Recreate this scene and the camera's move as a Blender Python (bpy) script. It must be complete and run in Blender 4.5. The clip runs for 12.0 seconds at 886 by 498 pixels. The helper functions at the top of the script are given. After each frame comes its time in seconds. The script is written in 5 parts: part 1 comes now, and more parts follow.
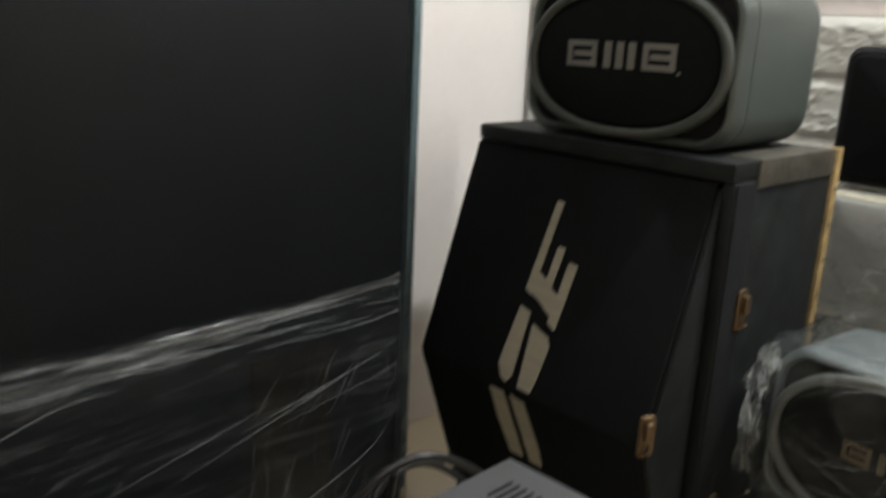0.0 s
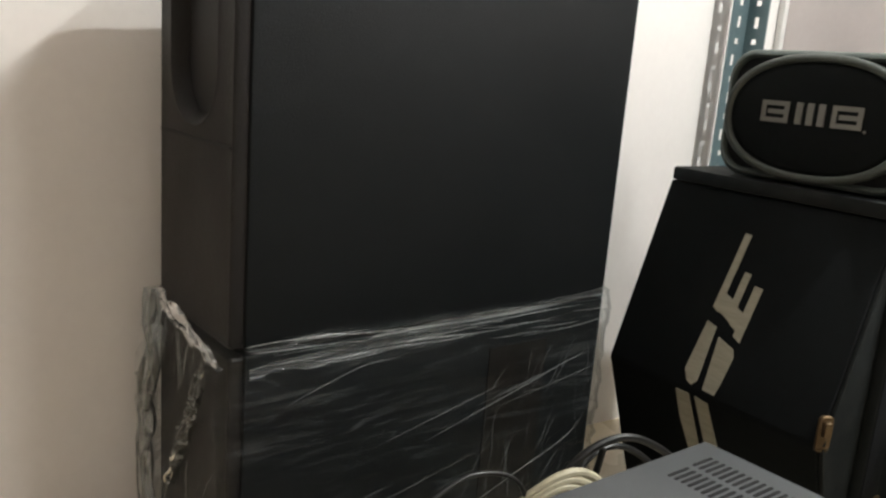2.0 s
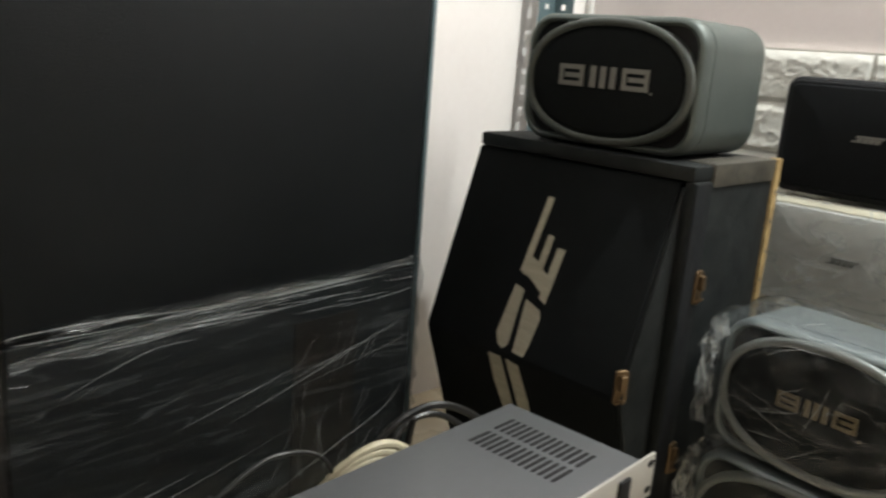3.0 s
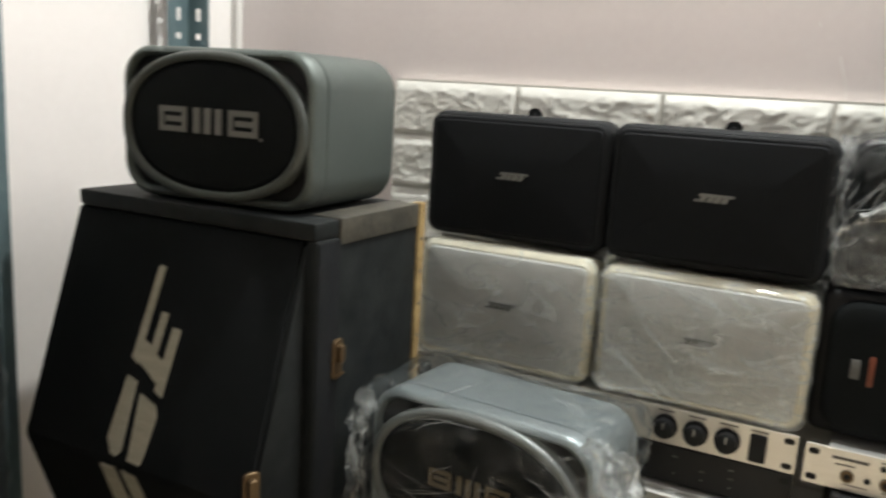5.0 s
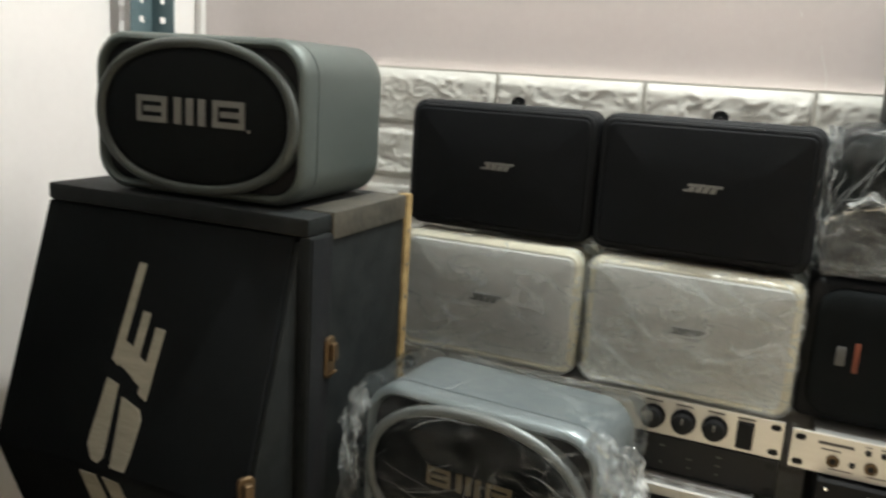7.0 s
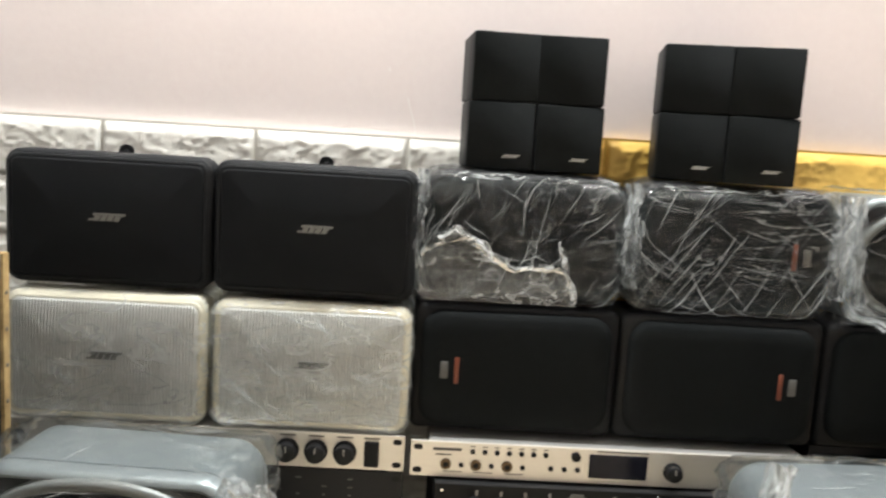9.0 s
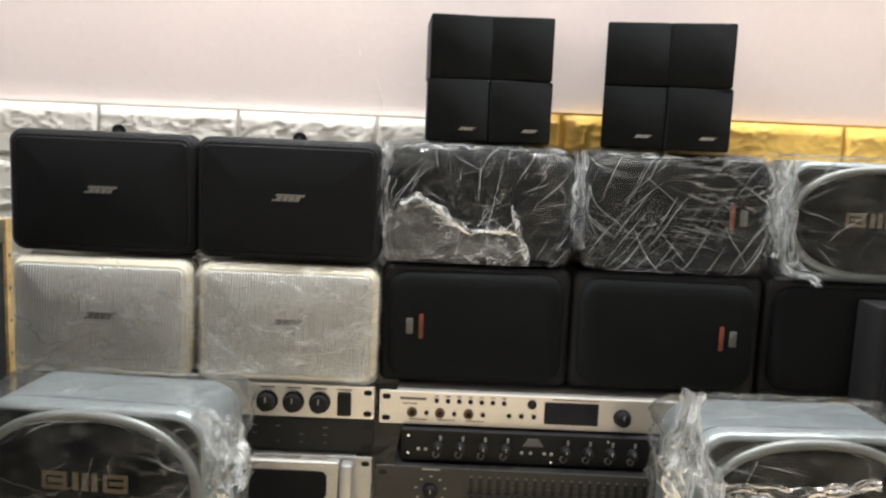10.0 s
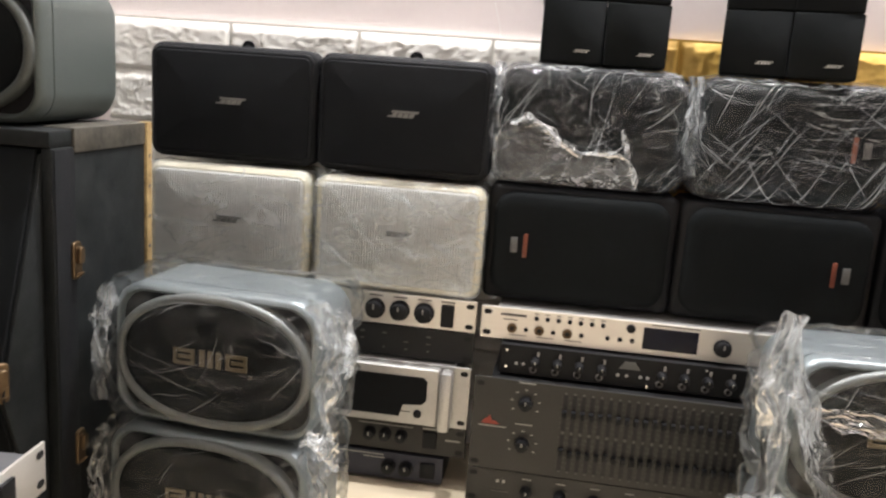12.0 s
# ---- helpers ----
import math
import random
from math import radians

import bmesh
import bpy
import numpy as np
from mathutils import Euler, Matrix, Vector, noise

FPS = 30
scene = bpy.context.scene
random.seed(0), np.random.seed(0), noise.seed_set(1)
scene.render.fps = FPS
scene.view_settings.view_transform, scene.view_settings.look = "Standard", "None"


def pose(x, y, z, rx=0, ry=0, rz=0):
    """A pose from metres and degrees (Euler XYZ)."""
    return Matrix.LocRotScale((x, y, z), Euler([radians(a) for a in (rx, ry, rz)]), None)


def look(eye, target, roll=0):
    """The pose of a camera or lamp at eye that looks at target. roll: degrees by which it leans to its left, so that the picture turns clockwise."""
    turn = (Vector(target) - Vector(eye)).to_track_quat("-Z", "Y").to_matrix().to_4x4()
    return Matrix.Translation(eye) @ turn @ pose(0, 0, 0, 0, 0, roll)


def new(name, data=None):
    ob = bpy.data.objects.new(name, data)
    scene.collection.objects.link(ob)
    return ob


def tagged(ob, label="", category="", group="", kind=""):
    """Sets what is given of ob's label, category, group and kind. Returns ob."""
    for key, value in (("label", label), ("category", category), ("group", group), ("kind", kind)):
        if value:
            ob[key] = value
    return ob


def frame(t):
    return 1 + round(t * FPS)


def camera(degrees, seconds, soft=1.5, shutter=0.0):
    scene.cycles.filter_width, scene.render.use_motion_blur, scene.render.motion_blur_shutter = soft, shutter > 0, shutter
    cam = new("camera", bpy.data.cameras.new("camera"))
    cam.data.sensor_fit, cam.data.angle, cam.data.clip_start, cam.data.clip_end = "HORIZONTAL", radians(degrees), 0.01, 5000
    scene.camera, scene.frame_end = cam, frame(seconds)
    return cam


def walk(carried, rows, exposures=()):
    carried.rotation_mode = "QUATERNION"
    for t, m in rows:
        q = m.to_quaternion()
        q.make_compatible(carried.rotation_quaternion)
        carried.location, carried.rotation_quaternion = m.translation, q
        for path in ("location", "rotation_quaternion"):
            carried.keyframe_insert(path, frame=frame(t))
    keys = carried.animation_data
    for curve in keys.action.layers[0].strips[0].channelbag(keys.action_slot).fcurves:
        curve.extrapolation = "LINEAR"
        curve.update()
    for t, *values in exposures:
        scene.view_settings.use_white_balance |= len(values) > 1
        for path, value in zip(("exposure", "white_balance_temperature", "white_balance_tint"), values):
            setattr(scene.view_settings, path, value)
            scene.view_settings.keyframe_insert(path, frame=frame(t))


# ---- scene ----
cam = camera(57.4, 12.0, soft=2.3, shutter=0.5)
PATH = [
    (0, (0.342, -1.059, 0.565), (-1.106, 0.217, 0.043), 2.6),
    (0.5, (0.409, -1.098, 0.548), (-1.188, -0.074, -0.085), 1.6),
    (1, (0.417, -1.202, 0.553), (-1.223, -0.209, -0.017), 2.6),
    (1.5, (0.402, -1.267, 0.557), (-1.218, -0.196, 0.08), 4.9),
    (2, (0.401, -1.272, 0.568), (-1.215, -0.176, 0.134), 4.5),
    (2.5, (0.404, -1.25, 0.571), (-1.111, -0.026, 0.116), 4.3),
    (2.7, (0.412, -1.232, 0.566), (-1.046, 0.053, 0.095), 4.5),
    (4.3, (0.446, -1.065, 0.578), (-0.774, 0.47, 0.184), 3.0),
    (4.5, (0.449, -1.042, 0.579), (-0.712, 0.541, 0.197), 3.5),
    (5, (0.43, -1.011, 0.59), (-0.482, 0.728, 0.21), 3.4),
    (5.5, (0.406, -1.004, 0.59), (-0.339, 0.821, 0.25), 3.5),
    (6, (0.381, -1.012, 0.603), (-0.414, 0.792, 0.269), 3.0),
    (6.5, (0.379, -1.016, 0.599), (-0.479, 0.755, 0.245), 3.1),
    (7, (0.379, -1.016, 0.594), (-0.403, 0.777, 0.181), 3.6),
    (7.5, (0.389, -1.005, 0.594), (-0.134, 0.875, 0.156), 4.3),
    (7.7, (0.391, -1.005, 0.598), (-0.044, 0.896, 0.155), 4.1),
    (9.3, (0.412, -1.063, 0.607), (0.502, 0.919, 0.352), 3.5),
    (9.5, (0.436, -1.092, 0.595), (0.506, 0.89, 0.339), 3.8),
    (10, (0.473, -1.126, 0.577), (0.483, 0.855, 0.308), 2.5),
    (10.5, (0.484, -1.116, 0.562), (0.423, 0.858, 0.245), 4.1),
    (11, (0.486, -1.137, 0.548), (0.372, 0.828, 0.194), 4.2),
    (11.5, (0.495, -1.161, 0.547), (0.29, 0.79, 0.16), 3.9),
    (12, (0.484, -1.159, 0.54), (0.228, 0.784, 0.139), 4.1),
]
walk(cam, [(t, look(eye, target, roll)) for t, eye, target, roll in PATH],
     [(0.0, -0.25, 6500, 10.5), (0.5, -0.25, 6500, 11), (1.0, -0.12, 6500, 12), (1.5, 0.02, 6500, 11), (2.5, 0.0, 6500, 9), (5.5, -0.08, 6500, 10), (6.5, -0.08, 6500, 9), (7.0, -0.05, 6500, 8), (7.5, 0.2, 6500, 9), (9.5, 0.46, 6500, 13), (10.5, 0.45, 6500, 15), (12.0, 0.5, 6500, 18)])
scene.view_settings.exposure = 0.0

# ---------- world and lights ----------
world = bpy.data.worlds.new("room_air")
scene.world = world
world.use_nodes = True
world.node_tree.nodes["Background"].inputs[0].default_value = (0.9, 0.92, 1.0, 1)
world.node_tree.nodes["Background"].inputs[1].default_value = 0.02


def area_lamp(name, m, sx, sy, watts, colour):
    data = bpy.data.lights.new(name, "AREA")
    data.shape, data.size, data.size_y, data.energy, data.color = "RECTANGLE", sx, sy, watts, colour
    ob = new(name, data)
    ob.matrix_world = m
    return ob


# Weaker second lamp, added to brighten the right end of the back wall.
TUBE_AT = Vector((1.15, -0.09, 1.66))
area_lamp("tube_fill", look(TUBE_AT + Vector((0, -0.035, -0.01)), TUBE_AT + Vector((0, -0.6, -0.75))), 0.86, 0.03, 18.0, (1.0, 0.995, 0.965))
# Added fill from above that lifts the dark fronts; no known source.
area_lamp("ceiling_fill", look((0.9, -1.5, 2.62), (0.9, -1.5, 0)), 1.1, 0.12, 2.3, (1.0, 0.995, 0.975))
BULB_AT = Vector((0.30, -0.14, 1.62))
bulb_light = bpy.data.lights.new("bulb_glow", "POINT")
bulb_light.energy, bulb_light.color, bulb_light.shadow_soft_size = 51.0, (0.965, 1.0, 0.965), 0.022
new("bulb_glow", bulb_light).location = BULB_AT + Vector((0, 0, -0.062))


# ---------- materials ----------
def shader(name, colour, rough=0.5, metal=0.0, second=None, grain=60.0, stain=6.0, amount=0.35, bump=0.1, stretch=(1, 1, 1), rough_var=0.12, spec=0.5, coat=0.0):
    m = bpy.data.materials.new(name)
    m.use_nodes = True
    nt = m.node_tree
    n, l = nt.nodes, nt.links
    b = n["Principled BSDF"]
    tc = n.new("ShaderNodeTexCoord")
    mp = n.new("ShaderNodeMapping")
    mp.inputs["Scale"].default_value = stretch
    l.new(tc.outputs["Object"], mp.inputs["Vector"])
    fine = n.new("ShaderNodeTexNoise")
    fine.inputs["Scale"].default_value, fine.inputs["Detail"].default_value = grain, 6
    wide = n.new("ShaderNodeTexNoise")
    wide.inputs["Scale"].default_value, wide.inputs["Detail"].default_value = stain, 3
    l.new(mp.outputs[0], fine.inputs["Vector"])
    l.new(mp.outputs[0], wide.inputs["Vector"])
    add = n.new("ShaderNodeMath")
    add.operation = "MULTIPLY_ADD"
    l.new(fine.outputs["Fac"], add.inputs[0])
    add.inputs[1].default_value = 0.5
    half = n.new("ShaderNodeMath")
    half.operation = "MULTIPLY"
    half.inputs[1].default_value = 0.5
    l.new(wide.outputs["Fac"], half.inputs[0])
    l.new(half.outputs[0], add.inputs[2])
    ramp = n.new("ShaderNodeMapRange")
    ramp.inputs["From Min"].default_value, ramp.inputs["From Max"].default_value = 0.35, 0.65
    ramp.inputs["To Max"].default_value = amount
    l.new(add.outputs[0], ramp.inputs["Value"])
    mix = n.new("ShaderNodeMix")
    mix.data_type = "RGBA"
    second = second or tuple(c * 0.6 for c in colour)
    mix.inputs[6].default_value, mix.inputs[7].default_value = (*colour, 1), (*second, 1)
    l.new(ramp.outputs[0], mix.inputs[0])
    l.new(mix.outputs[2], b.inputs["Base Color"])
    rr = n.new("ShaderNodeMapRange")
    rr.inputs["To Min"].default_value, rr.inputs["To Max"].default_value = max(0.02, rough - rough_var), min(1.0, rough + rough_var)
    l.new(wide.outputs["Fac"], rr.inputs["Value"])
    l.new(rr.outputs[0], b.inputs["Roughness"])
    b.inputs["Metallic"].default_value = metal
    b.inputs["Specular IOR Level"].default_value = spec
    b.inputs["Coat Weight"].default_value = coat
    if bump:
        bp = n.new("ShaderNodeBump")
        bp.inputs["Strength"].default_value, bp.inputs["Distance"].default_value = bump, 0.002
        l.new(fine.outputs["Fac"], bp.inputs["Height"])
        l.new(bp.outputs[0], b.inputs["Normal"])
    return m


def weave(name, colour, scale=900.0, depth=0.5, rough=0.85, lines=False, spec=0.5):
    """Cloth or perforated grille: a fine regular relief over a dark or pale colour."""
    m = shader(name, colour, rough, second=tuple(c * 0.55 for c in colour), grain=120, stain=9, bump=0, spec=spec)
    n, l = m.node_tree.nodes, m.node_tree.links
    b = n["Principled BSDF"]
    tc = n.new("ShaderNodeTexCoord")
    hs = []
    for axis in (("X",) if lines else ("X", "Z")):
        w = n.new("ShaderNodeTexWave")
        w.bands_direction = axis
        w.inputs["Scale"].default_value = scale
        l.new(tc.outputs["Object"], w.inputs["Vector"])
        hs.append(w.outputs["Fac"])
    top = hs[0]
    if len(hs) > 1:
        mul = n.new("ShaderNodeMath")
        mul.operation = "MULTIPLY"
        l.new(hs[0], mul.inputs[0])
        l.new(hs[1], mul.inputs[1])
        top = mul.outputs[0]
    if lines:
        old = b.inputs["Base Color"].links[0].from_socket
        slit = n.new("ShaderNodeMix")
        slit.data_type, slit.blend_type = "RGBA", "MULTIPLY"
        slit.inputs[0].default_value = 1.0
        tone = n.new("ShaderNodeMapRange")
        tone.inputs["To Min"].default_value = 0.74
        l.new(top, tone.inputs["Value"])
        l.new(old, slit.inputs[6])
        l.new(tone.outputs[0], slit.inputs[7])
        l.new(slit.outputs[2], b.inputs["Base Color"])
    bp = n.new("ShaderNodeBump")
    bp.inputs["Strength"].default_value, bp.inputs["Distance"].default_value = depth, 0.001
    l.new(top, bp.inputs["Height"])
    l.new(bp.outputs[0], b.inputs["Normal"])
    return m


def film_material(name, haze=0.25, angle=0.5, stretch=(1, 1, 6), scale=14.0, base=0.03, veil=0.0, shine=0.6, relief=0.9):
    """Clear stretch film: mostly see-through, milky where it is creased, with sharp small highlights."""
    m = bpy.data.materials.new(name)
    m.use_nodes = True
    n, l = m.node_tree.nodes, m.node_tree.links
    n.remove(n["Principled BSDF"])
    out = n["Material Output"]
    tc = n.new("ShaderNodeTexCoord")
    mp = n.new("ShaderNodeMapping")
    mp.inputs["Rotation"].default_value = (0.2, angle, 0.3)
    mp.inputs["Scale"].default_value = stretch
    l.new(tc.outputs["Object"], mp.inputs["Vector"])
    crease = n.new("ShaderNodeTexNoise")
    crease.inputs["Scale"].default_value, crease.inputs["Detail"].default_value = scale, 3.0
    crease.inputs["Distortion"].default_value = 0.8
    l.new(mp.outputs[0], crease.inputs["Vector"])
    off = n.new("ShaderNodeMath")
    off.operation = "SUBTRACT"
    off.inputs[1].default_value = 0.5
    l.new(crease.outputs["Fac"], off.inputs[0])
    dist = n.new("ShaderNodeMath")
    dist.operation = "ABSOLUTE"
    l.new(off.outputs[0], dist.inputs[0])
    patch = n.new("ShaderNodeTexNoise")
    patch.inputs["Scale"].default_value = 9.0
    l.new(tc.outputs["Object"], patch.inputs["Vector"])
    sharp = n.new("ShaderNodeMapRange")
    sharp.inputs["From Min"].default_value, sharp.inputs["From Max"].default_value = 0.030, 0.0
    l.new(dist.outputs[0], sharp.inputs["Value"])
    where = n.new("ShaderNodeMapRange")
    where.inputs["From Min"].default_value, where.inputs["From Max"].default_value = 0.38, 0.68
    where.inputs["To Min"].default_value = 0.15
    l.new(patch.outputs["Fac"], where.inputs["Value"])
    mul = n.new("ShaderNodeMath")
    mul.operation = "MULTIPLY"
    l.new(sharp.outputs[0], mul.inputs[0])
    l.new(where.outputs[0], mul.inputs[1])
    amt = n.new("ShaderNodeMath")
    amt.operation = "MULTIPLY_ADD"
    amt.inputs[1].default_value, amt.inputs[2].default_value = haze, base
    l.new(mul.outputs[0], amt.inputs[0])
    fold = n.new("ShaderNodeTexNoise")
    fold.inputs["Scale"].default_value, fold.inputs["Detail"].default_value, fold.inputs["Distortion"].default_value = scale * 0.7, 4.0, 1.2
    l.new(mp.outputs[0], fold.inputs["Vector"])
    soft = n.new("ShaderNodeMapRange")
    soft.inputs["From Min"].default_value, soft.inputs["From Max"].default_value = 0.42, 0.75
    soft.inputs["To Max"].default_value = veil
    l.new(fold.outputs["Fac"], soft.inputs["Value"])
    both = n.new("ShaderNodeMath")
    both.operation = "ADD"
    l.new(amt.outputs[0], both.inputs[0])
    l.new(soft.outputs[0], both.inputs[1])
    clear = n.new("ShaderNodeBsdfTransparent")
    clear.inputs[0].default_value = (0.96, 0.97, 0.97, 1)
    front = n.new("ShaderNodeBsdfDiffuse")
    front.inputs[0].default_value = (0.88, 0.91, 0.91, 1)
    back = n.new("ShaderNodeBsdfTranslucent")
    back.inputs[0].default_value = (0.88, 0.91, 0.91, 1)
    milk = n.new("ShaderNodeMixShader")
    l.new(front.outputs[0], milk.inputs[1])
    l.new(back.outputs[0], milk.inputs[2])
    gloss = n.new("ShaderNodeBsdfGlossy")
    gloss.inputs["Roughness"].default_value = 0.11
    bp = n.new("ShaderNodeBump")
    bp.inputs["Strength"].default_value, bp.inputs["Distance"].default_value = relief, 0.004
    l.new(crease.outputs["Fac"], bp.inputs["Height"])
    l.new(bp.outputs[0], gloss.inputs["Normal"])
    a = n.new("ShaderNodeMixShader")
    l.new(both.outputs[0], a.inputs[0])
    l.new(clear.outputs[0], a.inputs[1])
    l.new(milk.outputs[0], a.inputs[2])
    fr = n.new("ShaderNodeFresnel")
    fr.inputs["IOR"].default_value = 1.42
    l.new(bp.outputs[0], fr.inputs["Normal"])
    s = n.new("ShaderNodeMixShader")
    less = n.new("ShaderNodeMath")
    less.operation = "MULTIPLY"
    less.inputs[1].default_value = shine
    l.new(fr.outputs[0], less.inputs[0])
    l.new(less.outputs[0], s.inputs[0])
    l.new(a.outputs[0], s.inputs[1])
    l.new(gloss.outputs[0], s.inputs[2])
    l.new(s.outputs[0], out.inputs["Surface"])
    return m


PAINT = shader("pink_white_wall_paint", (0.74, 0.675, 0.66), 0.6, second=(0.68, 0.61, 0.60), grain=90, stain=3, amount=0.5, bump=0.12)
# Side wall copy of the paint, lightened to put strong light into its colour.
PAINT_LEFT_BRIGHT = shader("white_wall_paint", (0.86, 0.825, 0.80), 0.6, second=(0.80, 0.765, 0.74), grain=90, stain=3, amount=0.5, bump=0.12)
CEIL = shader("ceiling_white", (0.8, 0.79, 0.77), 0.7, grain=80, stain=2, amount=0.15)
FLOOR = shader("cream_floor_tile", (0.66, 0.57, 0.42), 0.28, second=(0.58, 0.49, 0.35), grain=40, stain=5, amount=0.5, bump=0.02)
PEARL = shader("pearl_foam_brick", (0.78, 0.775, 0.73), 0.42, second=(0.68, 0.67, 0.62), grain=140, stain=14, amount=0.5, bump=0.1)
GOLD = shader("gold_foam_brick", (0.88, 0.58, 0.15), 0.40, metal=0.12, second=(0.72, 0.43, 0.08), grain=140, stain=14, amount=0.5, bump=0.1)
PEARL_J = shader("pearl_joint", (0.74, 0.72, 0.66), 0.45, metal=0.0, grain=60, amount=0.4)
GOLD_J = shader("gold_joint", (0.72, 0.46, 0.11), 0.4, metal=0.6, grain=60, amount=0.4)
VINYL = shader("black_vinyl", (0.0070, 0.0080, 0.0094), 0.65, second=(0.014, 0.0155, 0.0172), grain=420, stain=8, amount=0.6, bump=0.35, spec=0.2)
VINYL_SUB = shader("black_wood_film", (0.0046, 0.0058, 0.0064), 0.6, second=(0.0064, 0.0078, 0.0085), grain=520, stain=5, amount=0.6, bump=0.2, spec=0.17)
PLASTIC = shader("black_plastic", (0.0078, 0.0084, 0.0095), 0.55, second=(0.011, 0.0116, 0.0128), grain=380, stain=10, amount=0.6, bump=0.15, spec=0.22)
PLASTIC_BROWN = shader("brown_black_plastic", (0.0105, 0.0095, 0.0092), 0.55, second=(0.016, 0.0142, 0.0136), grain=300, stain=8, amount=0.6, bump=0.2, spec=0.22)
# Near-black for holes, vent slots and the port: their inner shade as colour.
HOLE_SHADE = shader("painted_hole_shade", (0.004, 0.004, 0.004), 0.8, grain=50, amount=0.2, bump=0)
CLOTH = weave("black_grille_cloth", (0.0086, 0.0102, 0.0108), 240, 0.25, spec=0.10)
METALGRID = weave("black_metal_grille", (0.0066, 0.0078, 0.0094), 260, 0.25, rough=0.7, spec=0.15)
FOAM = weave("black_foam_front", (0.0088, 0.0102, 0.0108), 230, 0.3, spec=0.08)
WORN = shader("worn_black_vinyl", (0.0085, 0.0105, 0.0110), 0.62, second=(0.023, 0.026, 0.026), grain=46, stain=20, amount=0.6, bump=0.6, spec=0.18)
WORN_TRIM = shader("worn_grey_edge_trim", (0.040, 0.039, 0.034), 0.5, second=(0.125, 0.112, 0.086), grain=110, stain=22, amount=0.7, bump=0.4)
RAWWOOD = shader("raw_wood_edge", (0.42, 0.30, 0.13), 0.7, second=(0.20, 0.13, 0.05), grain=130, stain=40, amount=0.9, bump=0.5)
BRASS = shader("tarnished_brass", (0.16, 0.11, 0.062), 0.45, metal=0.8, second=(0.10, 0.066, 0.035), grain=160, stain=30, amount=0.8)
SILVERPAINT = shader("grey_green_silver_paint", (0.098, 0.118, 0.110), 0.48, metal=0.3, second=(0.078, 0.093, 0.087), grain=500, stain=6, amount=0.6, bump=0.15)
RING = shader("grey_ring", (0.085, 0.096, 0.09), 0.45, metal=0.3, grain=400, stain=9, amount=0.4, bump=0.1)
PALERING = shader("pale_grey_ring", (0.20, 0.215, 0.21), 0.42, metal=0.3, grain=400, stain=9, amount=0.4, bump=0.1)
SILVERBLUE = shader("pale_blue_silver_paint", (0.225, 0.260, 0.270), 0.36, metal=0.5, second=(0.185, 0.215, 0.225), grain=400, stain=8, amount=0.6, bump=0.1)
BADGE = shader("grey_badge", (0.25, 0.25, 0.235), 0.45, metal=0.3, grain=200, amount=0.3, bump=0)
GOLDBADGE = shader("gold_badge", (0.18, 0.145, 0.09), 0.42, metal=0.5, grain=200, amount=0.4, bump=0)
CREAMBADGE = shader("worn_cream_badge", (0.47, 0.445, 0.35), 0.5, second=(0.28, 0.26, 0.20), grain=220, stain=30, amount=0.7, bump=0.2, stretch=(0.3, 0.3, 4))
IVORY = shader("yellowed_white_plastic", (0.66, 0.62, 0.48), 0.4, second=(0.50, 0.44, 0.30), grain=70, stain=14, amount=0.7, bump=0.1)
IVORYGRID = weave("pale_grille", (0.70, 0.71, 0.68), 90, 0.8, rough=0.5, lines=True)
GREYMARK = shader("dark_grey_mark", (0.12, 0.125, 0.12), 0.5, grain=100, bump=0)
CHAMPAGNE = shader("champagne_aluminium", (0.81, 0.79, 0.735), 0.38, metal=0.6, second=(0.66, 0.635, 0.57), grain=300, stain=10, amount=0.5, stretch=(0.05, 1, 4), bump=0.08)
CASESTEEL = shader("silver_steel_case", (0.52, 0.52, 0.50), 0.42, metal=0.7, grain=200, stain=8, amount=0.3, bump=0.08)
AMPSTEEL = shader("grey_painted_steel", (0.124, 0.130, 0.136), 0.45, metal=0.3, second=(0.105, 0.11, 0.115), grain=600, stain=5, amount=0.6, bump=0.12)
DARKSTEEL = shader("dark_rack_steel", (0.015, 0.0158, 0.0166), 0.45, metal=0.2, second=(0.022, 0.0225, 0.023), grain=260, stain=9, amount=0.6, bump=0.1, spec=0.3)
GREYPANEL = shader("dark_grey_panel", (0.041, 0.0405, 0.037), 0.48, metal=0.2, second=(0.031, 0.0305, 0.028), grain=260, stain=9, amount=0.6, bump=0.1, spec=0.35)
NAVY = shader("navy_rack_panel", (0.03, 0.033, 0.05), 0.4, metal=0.3, grain=260, stain=9, amount=0.5)
PRINT = shader("pale_print", (0.36, 0.36, 0.33), 0.5, grain=100, bump=0)
DARKPRINT = shader("dark_print", (0.09, 0.085, 0.08), 0.5, grain=100, bump=0)
SCREEN = shader("display_glass", (0.008, 0.009, 0.018), 0.12, grain=20, amount=0.2, bump=0, rough_var=0.03, spec=0.2)
CHROME = shader("chrome", (0.75, 0.75, 0.74), 0.16, metal=1.0, grain=200, amount=0.2, bump=0, rough_var=0.05)
RED = shader("red_mark", (0.30, 0.035, 0.018), 0.5, grain=150, bump=0)
ORANGE = shader("orange_mark", (0.18, 0.044, 0.020), 0.5, grain=150, bump=0)
REDRUBBER = shader("red_rubber", (0.62, 0.07, 0.03), 0.4, grain=200, amount=0.3)
BLUEPL = shader("blue_plastic", (0.03, 0.07, 0.55), 0.35, grain=200, amount=0.3)
CABLE = shader("black_cable_rubber", (0.012, 0.012, 0.012), 0.42, grain=200, amount=0.4)
CREAMCABLE = shader("cream_cable", (0.58, 0.53, 0.38), 0.45, grain=200, stain=30, amount=0.5)
